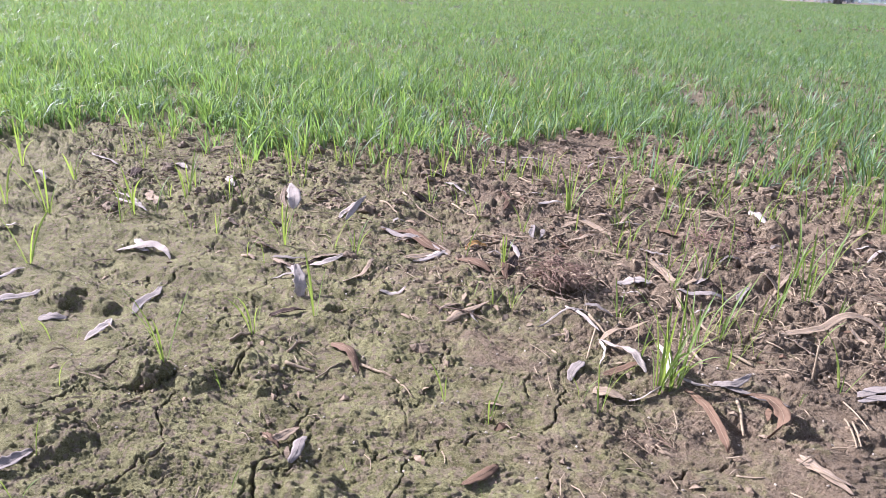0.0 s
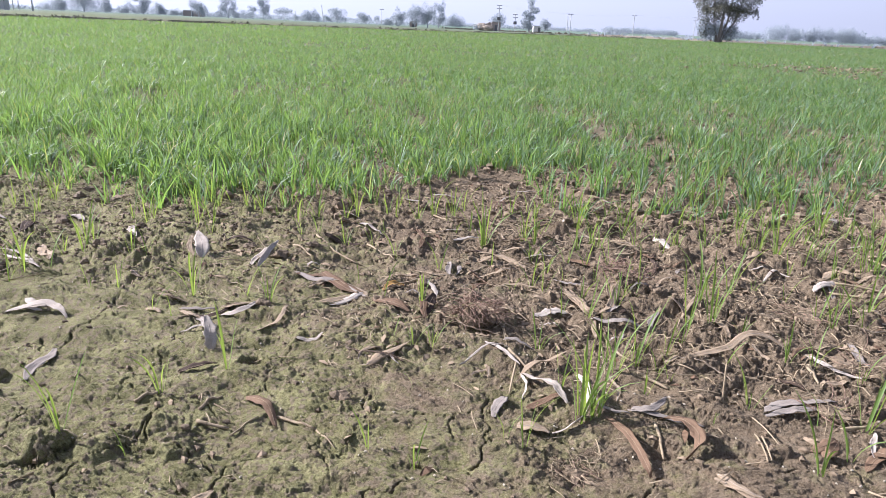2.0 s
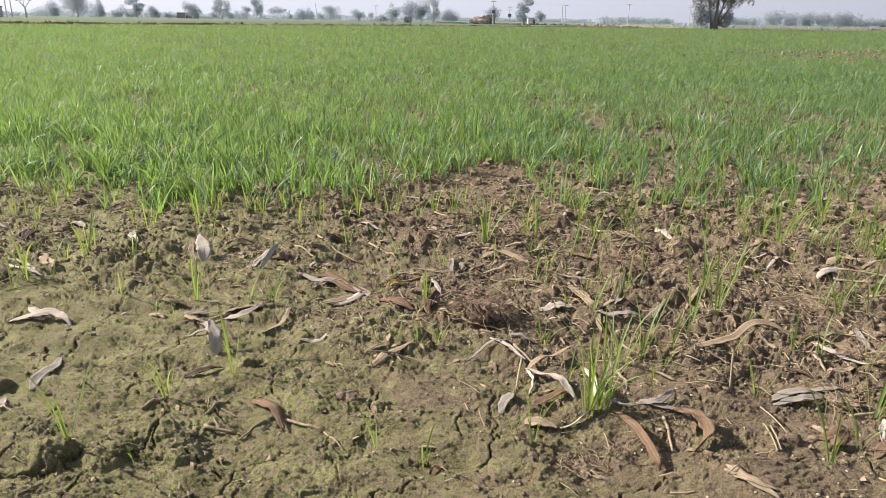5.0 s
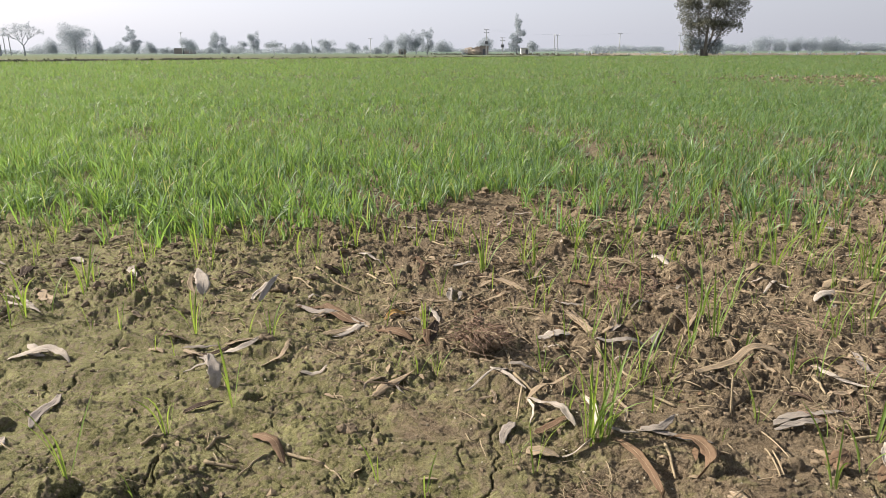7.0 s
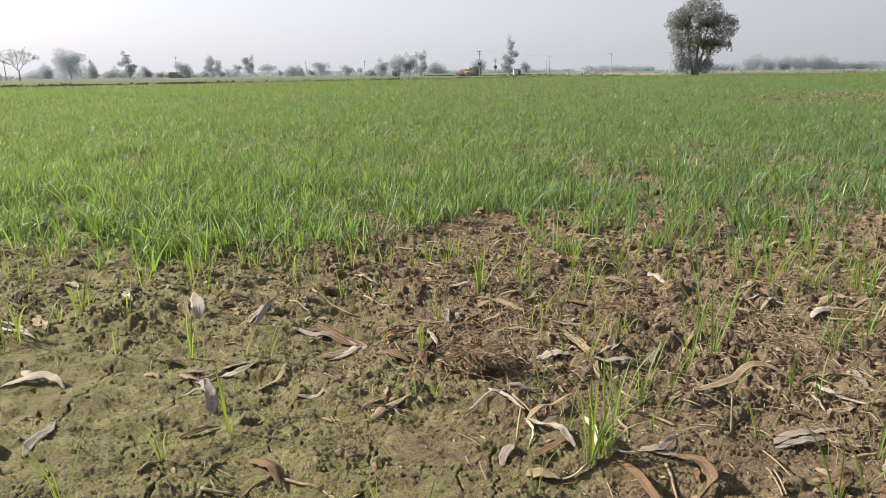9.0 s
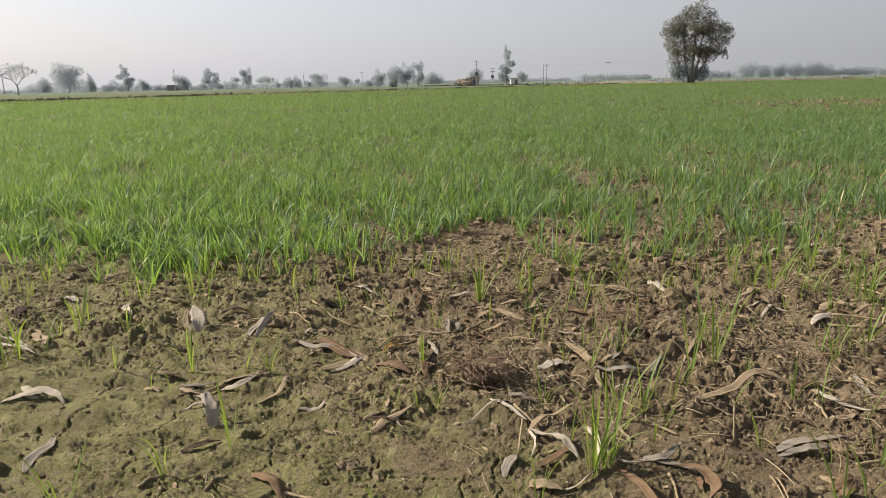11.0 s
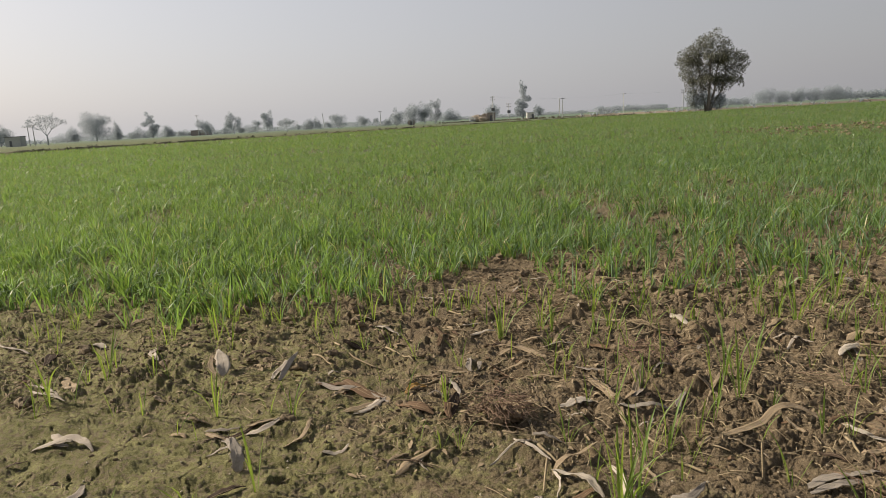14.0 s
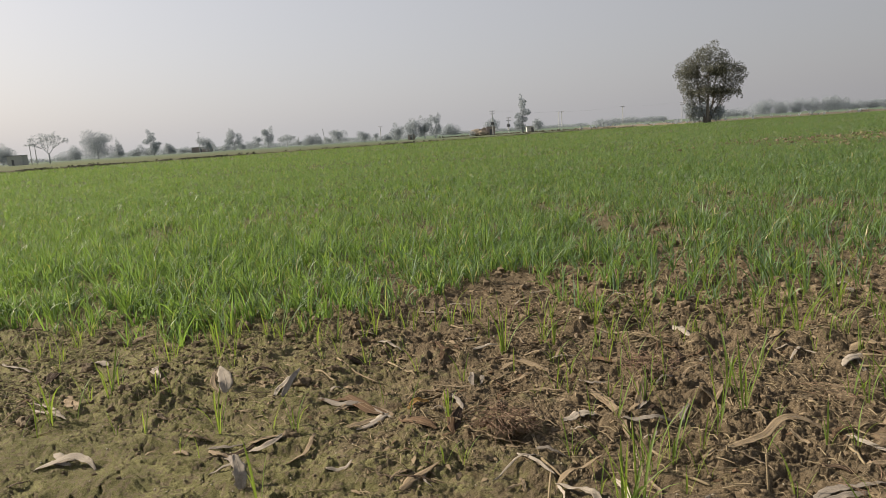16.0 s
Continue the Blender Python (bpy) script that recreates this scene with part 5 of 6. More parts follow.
strap_leaf([(0.327, 2.339, 0.030), (0.342, 2.263, 0.020), (0.316, 2.167, 0.005)], 0.012, "pale", [50, 60, 30], "thin bleached torn strip hanging from a leaf")
strap_leaf([(0.531, 2.272, 0.050), (0.545, 2.168, 0.055), (0.543, 2.096, 0.045), (0.515, 2.044, 0.030), (0.460, 1.999, 0.015), (0.403, 1.974, 0.005)], 0.026, "pale", [35, 60, 70, 60, 40, 10], "bleached leaf curling round a wheat clump")
strap_leaf([(0.281, 1.988, 0.010), (0.336, 1.981, 0.020), (0.392, 1.967, 0.008)], 0.048, "tan", [10, 0, -10], "short broad tan leaf on the soil")
strap_leaf([(0.327, 2.103, 0.010), (0.388, 2.139, 0.020), (0.464, 2.184, 0.015)], 0.03, "brown", [10, 0, -10], "faded brown leaf under a wheat clump")
strap_leaf([(0.590, 2.058, 0.004), (0.633, 1.954, 0.030), (0.652, 1.837, 0.050), (0.664, 1.763, 0.035), (0.672, 1.746, 0.008)], 0.027, "brown", [0, 25, 35, 40, 30], "reddish-brown leaf arching off the soil")
strap_leaf([(0.767, 2.032, 0.020), (0.801, 1.990, 0.040), (0.831, 1.939, 0.055), (0.851, 1.874, 0.050), (0.833, 1.833, 0.030), (0.796, 1.812, 0.006)], 0.042, "brown", [-10, -5, 5, 25, 60, 80], "broad brown leaf with its tip rolled under")
strap_leaf([(0.689, 2.113, 0.006), (0.768, 2.089, 0.012), (0.853, 2.062, 0.015), (0.939, 2.037, 0.006)], 0.02, "grey", [5, 10, 5, 0], "weathered grey strap leaf on cracked soil")
strap_leaf([(0.564, 2.176, 0.010), (0.609, 2.100, 0.012), (0.687, 2.078, 0.010)], 0.014, "grey", [20, 10, 10], "thin grey dry leaf strip on cracked soil")
strap_leaf([(0.703, 2.116, 0.006), (0.771, 2.105, 0.018), (0.849, 2.184, 0.012)], 0.028, "grey", [5, 15, 25], "curled weathered grey leaf on cracked soil")
strap_leaf([(0.929, 2.478, 0.006), (1.098, 2.545, 0.012), (1.219, 2.598, 0.035), (1.328, 2.671, 0.055), (1.421, 2.677, 0.045), (1.507, 2.623, 0.006)], 0.034, "tan", [0, 5, 10, 15, 25, 35], "long tan strap leaf arching over the soil")
strap_leaf([(-1.956, 2.748, 0.005), (-1.862, 2.765, 0.020), (-1.780, 2.779, 0.035), (-1.700, 2.740, 0.035), (-1.651, 2.703, 0.008)], 0.034, "pale", [5, 10, 15, 30, 45], "white bleached leaf curling at its tip")
strap_leaf([(-1.906, 2.795, 0.004), (-1.790, 2.750, 0.010)], 0.034, "pale", [0, 5], "short bleached leaf under a curled one")
strap_leaf([(-1.517, 1.875, 0.004), (-1.506, 1.934, 0.015), (-1.523, 2.019, 0.010), (-1.550, 2.080, 0.004)], 0.03, "pale", [-10, 10, 20, 0], "crumpled bleached leaf on mossy crust")
strap_leaf([(-1.489, 2.133, 0.004), (-1.501, 2.220, 0.015), (-1.489, 2.294, 0.012), (-1.511, 2.380, 0.004)], 0.04, "grey", [0, 10, 0, -10], "pale grey pointed leaf on mossy crust")
strap_leaf([(-0.776, 3.332, 0.010), (-0.650, 3.249, 0.020), (-0.555, 3.232, 0.020), (-0.351, 3.057, 0.006)], 0.036, "grey", [5, 10, 15, 10], "grey-brown leaf in a heap of litter")
strap_leaf([(-0.631, 3.340, 0.015), (-0.500, 3.175, 0.025), (-0.388, 3.115, 0.010)], 0.06, "brown", [15, 10, 0], "broad faded brown leaf in a litter heap")
strap_leaf([(-0.582, 2.982, 0.005), (-0.520, 3.012, 0.018), (-0.435, 3.086, 0.010)], 0.034, "tan", [0, 15, 5], "tan curled leaf below a litter heap")
strap_leaf([(-0.330, 3.027, 0.008), (-0.229, 2.914, 0.018), (-0.136, 2.849, 0.004)], 0.052, "brown", [10, 5, 0], "flat pinkish-brown leaf on broken soil")
strap_leaf([(-0.074, 2.825, 0.004), (-0.050, 2.942, 0.020), (-0.032, 3.055, 0.035)], 0.052, "dark", [20, 25, 30], "dark brown leaf propped on a clod")
strap_leaf([(0.783, 2.912, 0.006), (0.843, 3.048, 0.030), (0.934, 3.279, 0.055)], 0.04, "tan", [15, 20, 10], "pale brown leaf leaning on a stubble clump")
strap_leaf([(0.631, 3.203, 0.010), (0.693, 2.999, 0.020), (0.695, 2.698, 0.006)], 0.04, "tan", [10, 10, 20], "tan strap leaf lying among seedlings")
strap_leaf([(1.189, 2.123, 0.006), (1.279, 2.143, 0.020), (1.331, 2.145, 0.025), (1.446, 2.163, 0.006)], 0.028, "grey", [0, 10, 15, 10], "weathered grey leaf on flattened straw")
strap_leaf([(1.426, 1.893, 0.010), (1.471, 1.850, 0.030), (1.581, 1.950, 0.020)], 0.055, "brown", [10, 5, -10], "large torn brown leaf beside flattened straw")
strap_leaf([(1.251, 1.862, 0.004), (1.276, 1.857, 0.030), (1.324, 1.908, 0.040)], 0.036, "brown", [20, 25, 20], "upturned brown leaf on dry soil")
strap_leaf([(0.843, 1.697, 0.008), (0.891, 1.647, 0.012), (0.952, 1.574, 0.006)], 0.03, "tan", [0, 5, 5], "pale tan strip of leaf sheath on soil")
strap_leaf([(-1.321, 3.458, 0.000), (-1.336, 3.522, 0.060), (-1.408, 3.657, 0.110)], 0.075, "pale", [5, 0, -10], "white bleached leaf standing up from broken soil", 0.25)
strap_leaf([(-1.351, 3.457, 0.004), (-1.434, 3.589, 0.030), (-1.476, 3.747, 0.050)], 0.03, "tan", [20, 10, 0], "tan leaf behind an upright white one", 0.3)
strap_leaf([(-0.919, 2.440, 0.000), (-0.931, 2.478, 0.050), (-0.976, 2.559, 0.090)], 0.05, "pale", [0, 5, 10], "pale upright leaf stuck in mossy crust", 0.4)
strap_leaf([(-1.097, 2.740, 0.004), (-1.030, 2.672, 0.020), (-0.973, 2.571, 0.020)], 0.03, "grey", [0, 10, 20], "grey leaf fallen against an upright one", 0.3)
strap_leaf([(-0.994, 2.784, 0.006), (-0.923, 2.796, 0.020), (-0.857, 2.919, 0.010)], 0.034, "pale", [0, 10, 15], "bleached curled leaf on broken soil", 0.3)
strap_leaf([(-0.981, 3.348, 0.010), (-0.958, 3.453, 0.050), (-0.934, 3.612, 0.070)], 0.03, "pale", [30, 35, 30], "narrow bleached leaf leaning on a seedling", 0.3)
strap_leaf([(-2.376, 3.404, 0.006), (-2.206, 3.284, 0.012), (-2.062, 3.212, 0.006)], 0.02, "pale", [0, 5, 5], "thin white strip of leaf on broken soil", 0.3)

straw_stalk(-0.156, 4.010, 0.075, 3.878, 0.0071)
straw_stalk(-0.076, 4.577, 0.069, 4.368, 0.0070)
straw_stalk(1.029, 4.230, 1.284, 3.991, 0.0115)
straw_stalk(1.011, 4.049, 1.273, 3.908, 0.0129)
straw_stalk(1.031, 3.956, 1.274, 4.022, 0.0090)
straw_stalk(1.028, 3.843, 1.239, 3.919, 0.0071)
straw_stalk(0.985, 4.193, 1.181, 4.094, 0.0095)
straw_stalk(1.079, 3.615, 1.151, 3.532, 0.0084)
straw_stalk(-0.544, 2.014, -0.396, 1.943, 0.0052)
straw_stalk(-0.396, 1.943, -0.316, 1.847, 0.0040)
straw_stalk(-0.794, 1.936, -0.683, 1.923, 0.0073)
straw_stalk(0.755, 2.007, 0.744, 1.850, 0.0053)
straw_stalk(1.432, 2.408, 1.653, 2.666, 0.0039)
straw_stalk(2.099, 3.405, 2.329, 3.292, 0.0089)
straw_stalk(1.645, 3.557, 1.859, 3.863, 0.0105)
straw_stalk(1.883, 5.977, 1.700, 5.147, 0.0108)
straw_stalk(1.516, 2.489, 1.506, 2.366, 0.0067)
straw_stalk(-1.040, 2.022, -0.978, 2.093, 0.0066)
straw_stalk(-0.812, 2.009, -0.774, 2.132, 0.0053)
straw_stalk(-0.779, 2.057, -0.709, 2.012, 0.0032)
straw_stalk(-0.459, 3.860, -0.266, 3.535, 0.0052)
straw_stalk(-0.769, 3.868, -0.461, 3.566, 0.0052)
straw_stalk(0.142, 3.436, 0.273, 3.545, 0.0062)
straw_stalk(-0.066, 2.999, 0.197, 3.310, 0.0055)
straw_stalk(-0.246, 3.233, -0.043, 3.339, 0.0059)
straw_stalk(-0.884, 3.765, -0.710, 3.536, 0.0052)
straw_stalk(1.137, 5.225, 1.405, 5.118, 0.0093)
straw_stalk(1.357, 4.468, 1.591, 4.583, 0.0102)
straw_stalk(0.972, 1.783, 1.060, 1.792, 0.0030)
straw_stalk(1.103, 2.008, 1.034, 1.775, 0.0044)
straw_stalk(0.756, 2.585, 0.824, 2.487, 0.0050)
straw_stalk(0.812, 2.360, 0.887, 2.284, 0.0083)
straw_stalk(0.248, 2.525, 0.335, 2.453, 0.0060)
straw_stalk(0.323, 2.454, 0.274, 2.210, 0.0047)
straw_stalk(0.235, 2.997, 0.287, 2.557, 0.0041)
straw_stalk(-0.667, 1.898, -0.604, 1.990, 0.0040)
straw_stalk(0.293, 2.522, 0.373, 2.376, 0.0060)
straw_stalk(0.673, 1.653, 0.747, 1.641, 0.0037)
straw_stalk(-0.785, 1.263, -0.799, 1.312, 0.0033)
straw_stalk(2.631, 3.963, 2.957, 3.957, 0.0103)
straw_stalk(2.457, 3.654, 2.837, 3.719, 0.0096)
straw_stalk(2.162, 3.480, 2.379, 3.369, 0.0108)
straw_stalk(2.353, 3.337, 2.585, 3.623, 0.0108)
straw_stalk(2.492, 3.555, 2.522, 3.249, 0.0114)
straw_stalk(2.410, 3.394, 2.451, 3.141, 0.0091)
straw_stalk(2.618, 3.939, 2.693, 3.717, 0.0082)
straw_stalk(2.305, 3.191, 2.545, 3.296, 0.0070)
straw_stalk(1.408, 2.030, 1.499, 2.037, 0.0058)
straw_stalk(1.409, 2.387, 1.564, 2.583, 0.0038)
straw_stalk(1.531, 2.512, 1.500, 2.361, 0.0054)
straw_stalk(1.549, 2.865, 1.653, 2.800, 0.0059)
straw_stalk(1.131, 2.099, 1.124, 1.898, 0.0034)
straw_stalk(1.115, 1.982, 1.053, 1.788, 0.0044)
straw_stalk(1.298, 1.686, 1.381, 1.607, 0.0042)
straw_stalk(1.052, 2.174, 1.046, 2.19, 0.004, ground_z(1.052, 2.174) - 0.01, ground_z(1.052, 2.174) + 0.155, "upright pale straw stub stuck in the soil")

dry_leaf(-0.30, 3.17, -0.19, 3.22, 0.034, "yellow", arch=0.02)
root_clump(0.169, 2.80, 0.13, 0.125, 230, 1, ROOT, "tangled reddish-brown clump of dried roots")
root_clump(0.464, 1.79, 0.085, 0.04, 70, 2, STRAW, "small pale tuft of dried root fibres")
root_clump(0.95, 3.28, 0.13, 0.13, 150, 3, ROOT, "ragged brown stubble clump with hanging roots")
root_clump(1.79, 2.99, 0.16, 0.06, 110, 4, STRAW, "matted straw and root tuft on dry soil")
root_clump(1.44, 2.15, 0.12, 0.035, 80, 5, STRAW, "flattened grey straw and root tuft")
root_clump(1.73, 2.52, 0.15, 0.045, 90, 6, STRAW, "flattened mat of pale straw fibres")
root_clump(0.446, 4.82, 0.12, 0.07, 60, 7, ROOT, "brown dried root clump beside wheat seedlings")
root_clump(1.15, 4.05, 0.12, 0.06, 70, 8, STRAW, "pale straw bundle on broken clods")

# ---- more litter in the trampled strip ----
litter_rng = np.random.RandomState(47)
tones, made = ("tan", "brown", "tan", "grey", "pale", "dark"), 0
while made < 150:
    lx, ly = litter_rng.uniform(-2.6, 3.4), litter_rng.uniform(2.3, 5.4)
    if abs(lx) > 0.66 * ly + 0.3 or litter_rng.rand() > 0.2 + float(ease(-0.6, 0.8, lx + 0.25 * (ly - 3))):
        continue
    an, le = litter_rng.normal(0.1, 0.8), litter_rng.uniform(0.08, 0.26)
    dry_leaf(lx, ly, lx + le * math.cos(an), ly + le * math.sin(an), litter_rng.uniform(0.010, 0.030), tones[litter_rng.randint(6)], bow=litter_rng.uniform(-0.03, 0.03), arch=litter_rng.uniform(0.004, 0.022))
    made += 1
    if made % 2:
        an, le = litter_rng.normal(0.0, 0.9), litter_rng.uniform(0.10, 0.30)
        lx, ly = lx + litter_rng.normal(0, 0.2), ly + litter_rng.normal(0, 0.2)
        straw_stalk(lx, ly, lx + le * math.cos(an), ly + le * math.sin(an), litter_rng.uniform(0.002, 0.0045))

# ---- seedlings that stand apart ----
wheat_seedling(-1.148, 1.766, 0.310, 4)
wheat_seedling(-0.979, 2.092, 0.257, 4)
wheat_seedling(-0.799, 2.269, 0.289, 3)
wheat_seedling(-1.208, 3.015, 0.340, 5)
wheat_seedling(-0.813, 2.928, 0.292, 5)
wheat_seedling(-0.936, 2.987, 0.228, 3)
wheat_seedling(-1.701, 3.455, 0.257, 3)
wheat_seedling(-1.627, 3.482, 0.239, 3)
wheat_seedling(-1.989, 3.496, 0.303, 3)
wheat_seedling(-2.113, 3.153, 0.304, 3)
wheat_seedling(-2.198, 3.185, 0.189, 2)
wheat_seedling(-2.030, 3.236, 0.238, 2)
wheat_seedling(-1.709, 3.016, 0.155, 2)
wheat_seedling(-0.211, 1.852, 0.163, 2)
wheat_seedling(-0.058, 1.790, 0.160, 4)
wheat_seedling(0.295, 1.885, 0.235, 4)
wheat_seedling(0.238, 1.914, 0.128, 2)
wheat_seedling(0.510, 2.059, 0.368, 7)
wheat_seedling(0.569, 2.078, 0.404, 8)
wheat_seedling(0.541, 2.063, 0.316, 6)
wheat_seedling(0.709, 2.395, 0.308, 6)
wheat_seedling(0.814, 2.491, 0.332, 6)
wheat_seedling(0.698, 2.491, 0.268, 4)
wheat_seedling(0.428, 2.597, 0.235, 5)
wheat_seedling(-0.105, 2.548, 0.156, 4)
wheat_seedling(-0.029, 2.557, 0.144, 4)
wheat_seedling(-0.087, 2.960, 0.245, 4)
wheat_seedling(0.246, 3.903, 0.382, 9)
wheat_seedling(0.566, 3.965, 0.284, 4)
wheat_seedling(0.909, 4.429, 0.435, 7)
wheat_seedling(1.274, 3.081, 0.361, 5)
wheat_seedling(1.232, 2.810, 0.336, 5)
wheat_seedling(1.491, 3.255, 0.352, 4)
wheat_seedling(1.132, 2.815, 0.264, 3)
wheat_seedling(0.954, 2.545, 0.240, 3)
wheat_seedling(0.888, 2.422, 0.134, 2)
wheat_seedling(0.918, 2.359, 0.156, 2)
wheat_seedling(1.169, 2.203, 0.250, 4)
wheat_seedling(1.447, 2.516, 0.201, 4)
wheat_seedling(1.544, 2.487, 0.202, 4)
wheat_seedling(1.370, 2.095, 0.178, 2)
wheat_seedling(1.193, 1.753, 0.272, 4)
wheat_seedling(1.332, 1.845, 0.264, 3)
wheat_seedling(1.483, 2.016, 0.331, 5)
wheat_seedling(2.064, 3.963, 0.451, 9)
wheat_seedling(2.549, 4.415, 0.487, 7)
wheat_seedling(2.451, 3.704, 0.428, 7)
wheat_seedling(2.421, 5.033, 0.362, 6)
wheat_seedling(2.145, 3.783, 0.229, 3)
wheat_seedling(2.027, 4.480, 0.278, 4)
wheat_seedling(1.898, 5.034, 0.466, 7)
wheat_seedling(2.169, 5.287, 0.445, 6)
wheat_seedling(1.295, 4.529, 0.288, 4)
wheat_seedling(1.549, 4.712, 0.259, 3)
wheat_seedling(0.082, 2.466, 0.094, 1)
wheat_seedling(-0.197, 2.588, 0.109, 2)
wheat_seedling(-0.082, 2.203, 0.097, 1)
wheat_seedling(-0.423, 3.844, 0.206, 3)
wheat_seedling(-0.645, 4.218, 0.225, 4)
wheat_seedling(-1.496, 4.148, 0.271, 6)
wheat_seedling(-1.601, 4.189, 0.353, 7)
wheat_seedling(-0.856, 4.353, 0.233, 5)
wheat_seedling(-0.076, 4.577, 0.321, 7)
wheat_seedling(-0.013, 3.478, 0.187, 4)
wheat_seedling(-0.421, 3.222, 0.148, 3)
wheat_seedling(0.272, 3.535, 0.175, 3)
wheat_seedling(0.519, 3.169, 0.160, 3)
wheat_seedling(0.676, 2.827, 0.214, 4)
wheat_seedling(0.577, 2.924, 0.165, 3)
wheat_seedling(-1.550, 2.977, 0.152, 2)
wheat_seedling(-1.311, 2.796, 0.156, 3)
wheat_seedling(-1.191, 2.721, 0.109, 2)
wheat_seedling(0.463, 2.211, 0.198, 3)
wheat_seedling(0.981, 2.069, 0.078, 2)
wheat_seedling(-2.229, 2.504, 0.349, 4)
wheat_seedling(-3.372, 3.898, 0.315, 4)
wheat_seedling(-2.826, 3.097, 0.297, 4)
wheat_seedling(-2.589, 3.114, 0.323, 5)
wheat_seedling(-1.416, 1.602, 0.137, 1)
wheat_seedling(-1.192, 1.139, 0.149, 2)
wheat_seedling(-1.273, 1.308, 0.113, 1)
wheat_seedling(-1.353, 1.669, 0.089, 1)
wheat_seedling(-1.656, 1.884, 0.142, 1)
wheat_seedling(-1.771, 1.902, 0.074, 1)
wheat_seedling(-1.568, 1.903, 0.059, 1)
wheat_seedling(-0.938, 1.738, 0.110, 2)
wheat_seedling(-0.866, 1.338, 0.061, 1)
wheat_seedling(-0.707, 1.288, 0.091, 1)
wheat_seedling(-0.427, 1.456, 0.076, 2)
wheat_seedling(-0.237, 1.525, 0.060, 1)
wheat_seedling(-0.037, 1.421, 0.082, 1)
wheat_seedling(0.165, 1.462, 0.050, 1)
wheat_seedling(-2.103, 3.013, 0.197, 3)
wheat_seedling(-2.117, 3.179, 0.273, 4)
wheat_seedling(-2.115, 3.525, 0.255, 3)
wheat_seedling(-2.029, 3.603, 0.293, 4)
wheat_seedling(-2.139, 2.932, 0.163, 1)
wheat_seedling(-2.869, 3.723, 0.288, 4)
wheat_seedling(2.471, 3.662, 0.347, 7)
wheat_seedling(2.002, 2.921, 0.206, 3)
wheat_seedling(1.953, 2.948, 0.158, 2)
wheat_seedling(1.679, 2.378, 0.200, 3)
wheat_seedling(1.838, 2.941, 0.139, 2)
wheat_seedling(2.025, 2.642, 0.209, 4)
wheat_seedling(1.751, 2.340, 0.134, 3)

# ---- seedlings scattered between them ----
for k in range(1750):
    sx, sy = seed_rng.uniform(-3.4, 4.2), seed_rng.uniform(2.1, 4.9)
    if abs(sx) > 0.66 * sy + 0.7:
        continue
    chance = 0.02 + 0.24 * float(ease(3.4, 4.8, sy)) + 0.22 * float(ease(0.0, 1.0, sx)) * float(ease(2.2, 3.0, sy))
    if seed_rng.rand() < chance:
        wheat_seedling(sx, sy, seed_rng.uniform(0.10, 0.26), seed_rng.randint(2, 6))

# ---- clods, crumbs, grains and straw scraps ----
clod_rng = np.random.RandomState(41)
placed = 0
while placed < 100:
    cx, cy = clod_rng.uniform(-2.8, 3.2), clod_rng.uniform(1.6, 5.6)
    if abs(cx) < 0.66 * cy + 0.5 and clod_rng.rand() < 0.08 + float(cloddy(np.array(cx), np.array(cy))):
        soil_clod(cx, cy, clod_rng.uniform(0.012, 0.042) * (0.7 + 0.1 * cy), 100 + placed)
        placed += 1


def scatter(name, count, seed, shape, material, label, category, chance):
    rng = np.random.RandomState(seed)
    b, made = Build(), 0
    while made < count:
        m = count * 3
        x, y = rng.uniform(-4.2, 4.8, m), 1.45 + 5.2 * rng.rand(m) ** 1.4
        ok = (np.abs(x) < 0.66 * y + 0.4) & (rng.rand(m) < chance(x, y))
        x, y = x[ok][: count - made], y[ok][: count - made]
        for px, py, pz in zip(x, y, land(x, y)):
            shape(b, px, py, pz, rng)
        made += len(x)
    return tagged(new(name, b.mesh(name, material)), label, category, kind="stuff")


def far_clods():
    """Broken clods and torn straw between the thinner wheat."""
    rng = np.random.RandomState(57)
    b, t = Build(), Build()
    for k in range(3800):
        y = 4.4 + 9.0 * rng.rand() ** 1.3
        x = rng.uniform(-0.55 * y, 0.72 * y + 0.4)
        if rng.rand() < 0.25 + 0.75 * float(ease(-0.5, 1.5, np.array(x))):
            r = 0.010 + 0.042 * rng.rand() ** 2.6
            b.lump(x, y, ground_z(x, y) + r * 0.3, r, rng, 0.7, 3, 6)
        if k % 3 == 0 and x > 0:
            an, le = rng.uniform(0, 6.28), rng.uniform(0.05, 0.16)
            z = ground_z(x, y)
            t.tube([(x, y, z + 0.004), (x + le * 0.5 * math.cos(an), y + le * 0.5 * math.sin(an), z + 0.03), (x + le * math.cos(an), y + le * math.sin(an), z + 0.012)], [0.003, 0.004, 0.002], 4)
    for k in range(700):
        x, y = rng.normal(21, 4.0), rng.normal(31, 3.0)
        r = rng.uniform(0.03, 0.10)
        b.lump(x, y, ground_z(x, y) + r * 0.3, r, rng, 0.7, 3, 6)
    tagged(new("field_clods", b.mesh("field_clods", CLOD)), "broken brown clods between the wheat plants", "clods", kind="stuff")
    tagged(new("field_straw", t.mesh("field_straw", STRAW)), "torn straw between the wheat plants", "straw", kind="stuff")


far_clods()


def crumb(b, x, y, z, rng):
    r = 0.0028 + 0.012 * rng.rand() ** 3
    b.lump(x, y, z + r * 0.35, r, rng, 0.75, 3, 5)


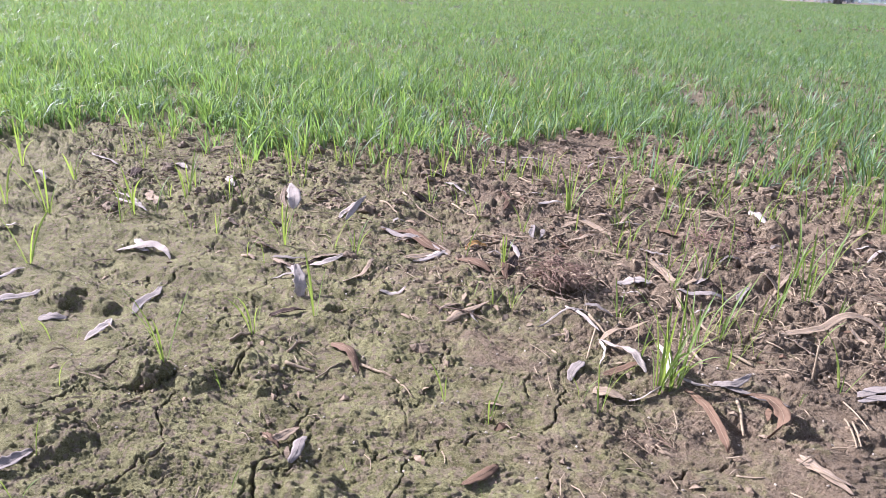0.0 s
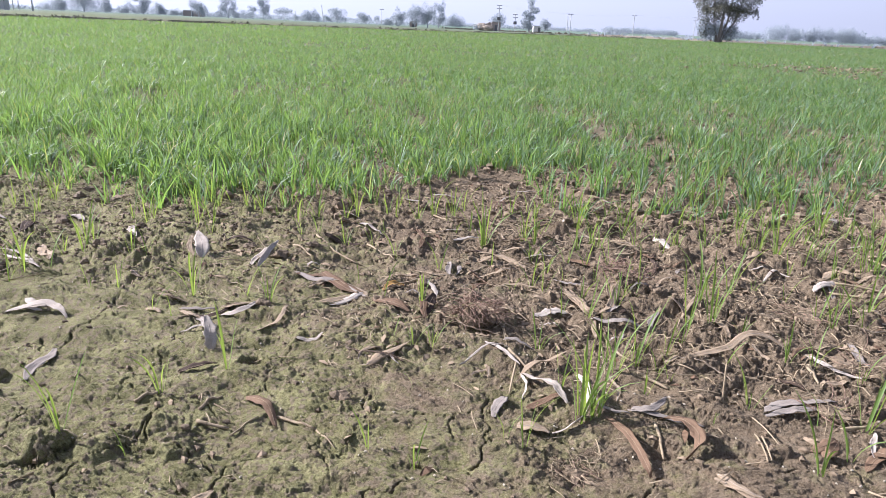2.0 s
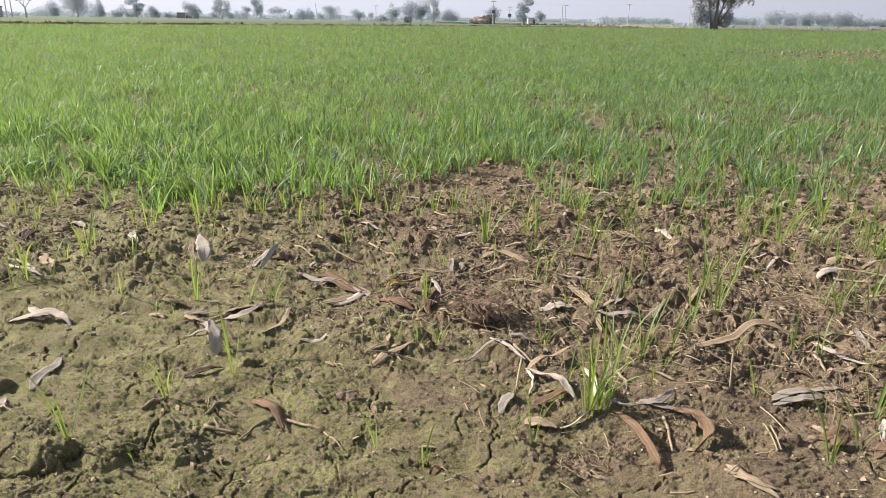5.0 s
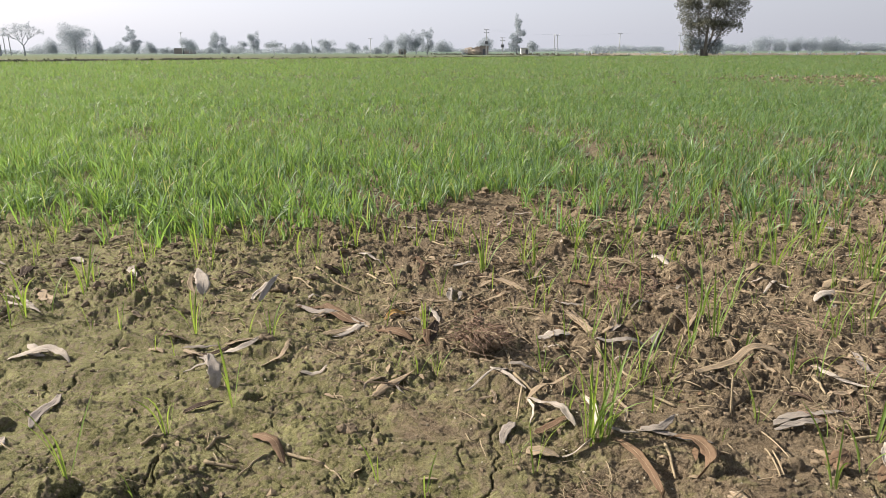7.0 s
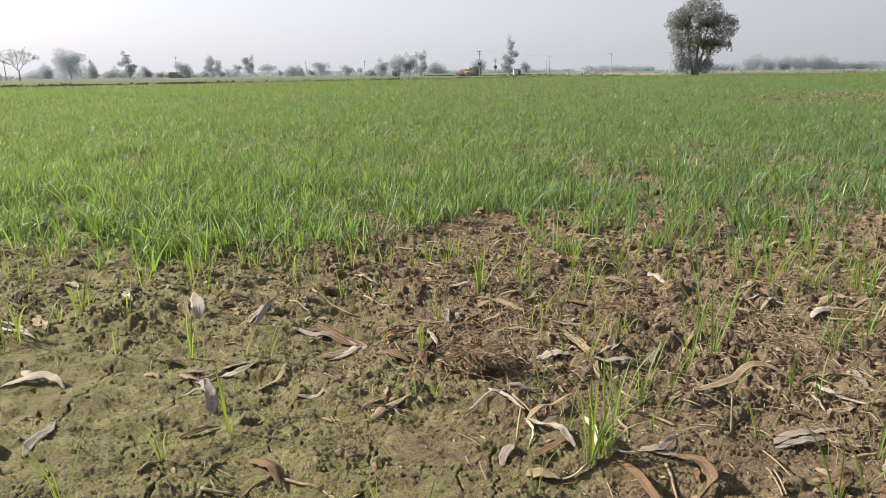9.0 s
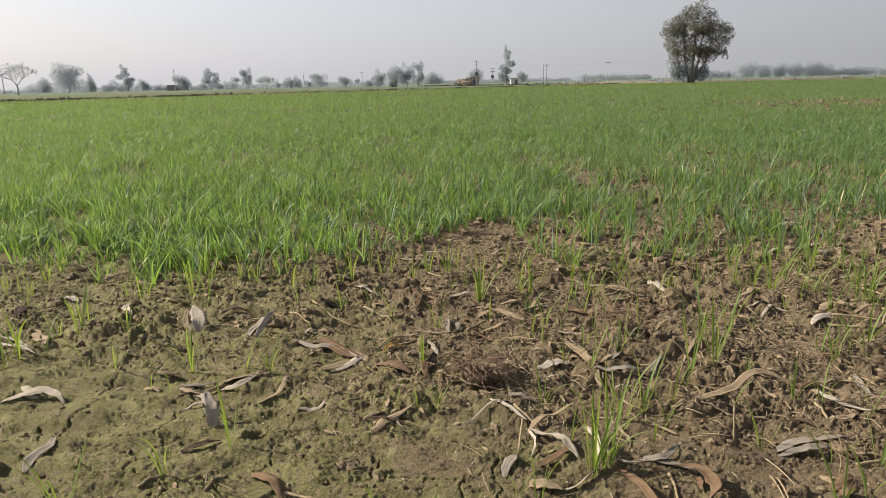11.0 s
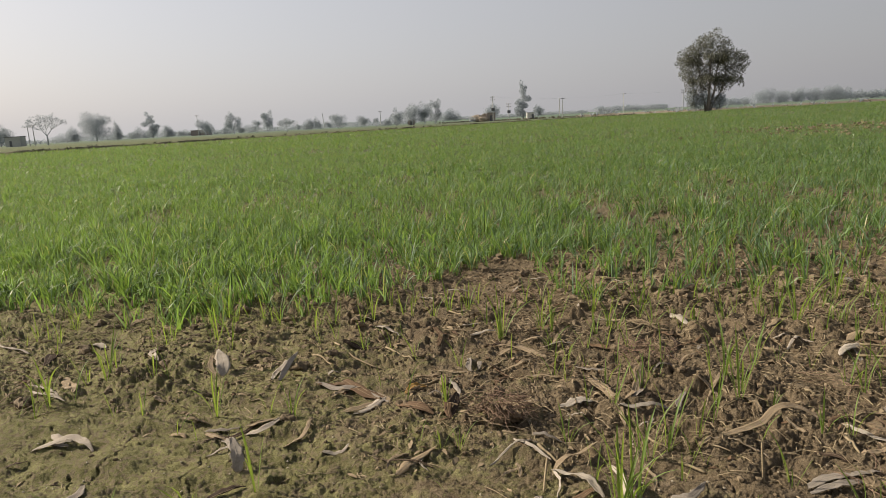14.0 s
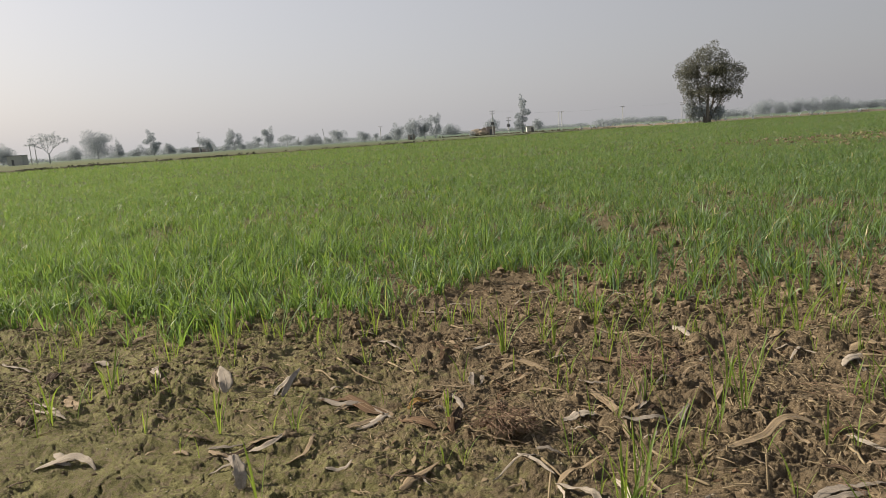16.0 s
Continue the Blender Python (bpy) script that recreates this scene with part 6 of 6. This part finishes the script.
def grain(b, x, y, z, rng):
    r, an = rng.uniform(0.0022, 0.0036), rng.uniform(0, 3.1)
    dx, dy = math.cos(an) * r * 1.6, math.sin(an) * r * 1.6
    b.tube([(x - dx, y - dy, z + r), (x - dx * 0.5, y - dy * 0.5, z + r * 1.2), (x + dx * 0.5, y + dy * 0.5, z + r * 1.2), (x + dx, y + dy, z + r)], [r * 0.3, r, r, r * 0.3], 5)


def scrap(b, x, y, z, rng):
    le, an, w = rng.uniform(0.02, 0.11), rng.uniform(0, 6.28), rng.uniform(0.0009, 0.0028)
    dx, dy = math.cos(an) * le / 2, math.sin(an) * le / 2
    bend = rng.uniform(-0.2, 0.2)
    b.tube([(x - dx, y - dy, z + 0.003), (x + bend * dy, y - bend * dx, z + rng.uniform(0.006, 0.02)), (x + dx, y + dy, z + rng.uniform(0.002, 0.012))], [w, w, w * 0.6], 4)


def flake(b, x, y, z, rng):
    le, an, w = rng.uniform(0.02, 0.07), rng.uniform(0, 6.28), rng.uniform(0.004, 0.012)
    ca, sa, t, k = math.cos(an), math.sin(an), rng.uniform(-0.01, 0.014), rng.uniform(0.002, 0.012)
    s = len(b.v)
    for u, up in ((-0.5, 0.003), (0.0, 0.003 + k), (0.5, 0.004)):
        ww = w * (1 - 1.4 * abs(u))
        for sg in (-1, 1):
            for th in (0, -0.001):
                b.v.append((x + ca * le * u - sa * sg * ww, y + sa * le * u + ca * sg * ww, z + up + sg * t * 0.4 + th))
    for k in (0, 4):
        b.f += [(s + k, s + k + 4, s + k + 6, s + k + 2), (s + k + 1, s + k + 3, s + k + 7, s + k + 5), (s + k, s + k + 1, s + k + 5, s + k + 4), (s + k + 2, s + k + 6, s + k + 7, s + k + 3)]


scatter("soil_crumbs", 13000, 51, crumb, CLOD, "loose crumbs of dry brown soil", "crumbs", lambda x, y: 0.07 + 0.93 * cloddy(x, y))
scatter("pale_grains", 300, 52, grain, GRAIN, "scattered pale grains and tiny snail shells", "grains", lambda x, y: 1.0 * (y < 3.2))
scatter("straw_scraps", 4600, 53, scrap, STRAW, "thin scraps of dry straw on the soil", "straw", lambda x, y: 0.06 + 0.94 * cloddy(x, y) * ease(0.35, 0.6, fbm(x * 2, y * 2, 2, 2)))
scatter("leaf_scraps", 1500, 54, flake, LITTER["tan"], "small torn scraps of tan dry leaves", "leaf litter", lambda x, y: 0.05 + 0.95 * cloddy(x, y) * ease(0.35, 0.6, fbm(x * 2 + 9, y * 2, 2, 1)))
scatter("leaf_scraps", 350, 55, flake, LITTER["brown"], "small brown fragments of rotting leaves", "leaf litter", lambda x, y: 0.05 + 0.95 * cloddy(x, y))
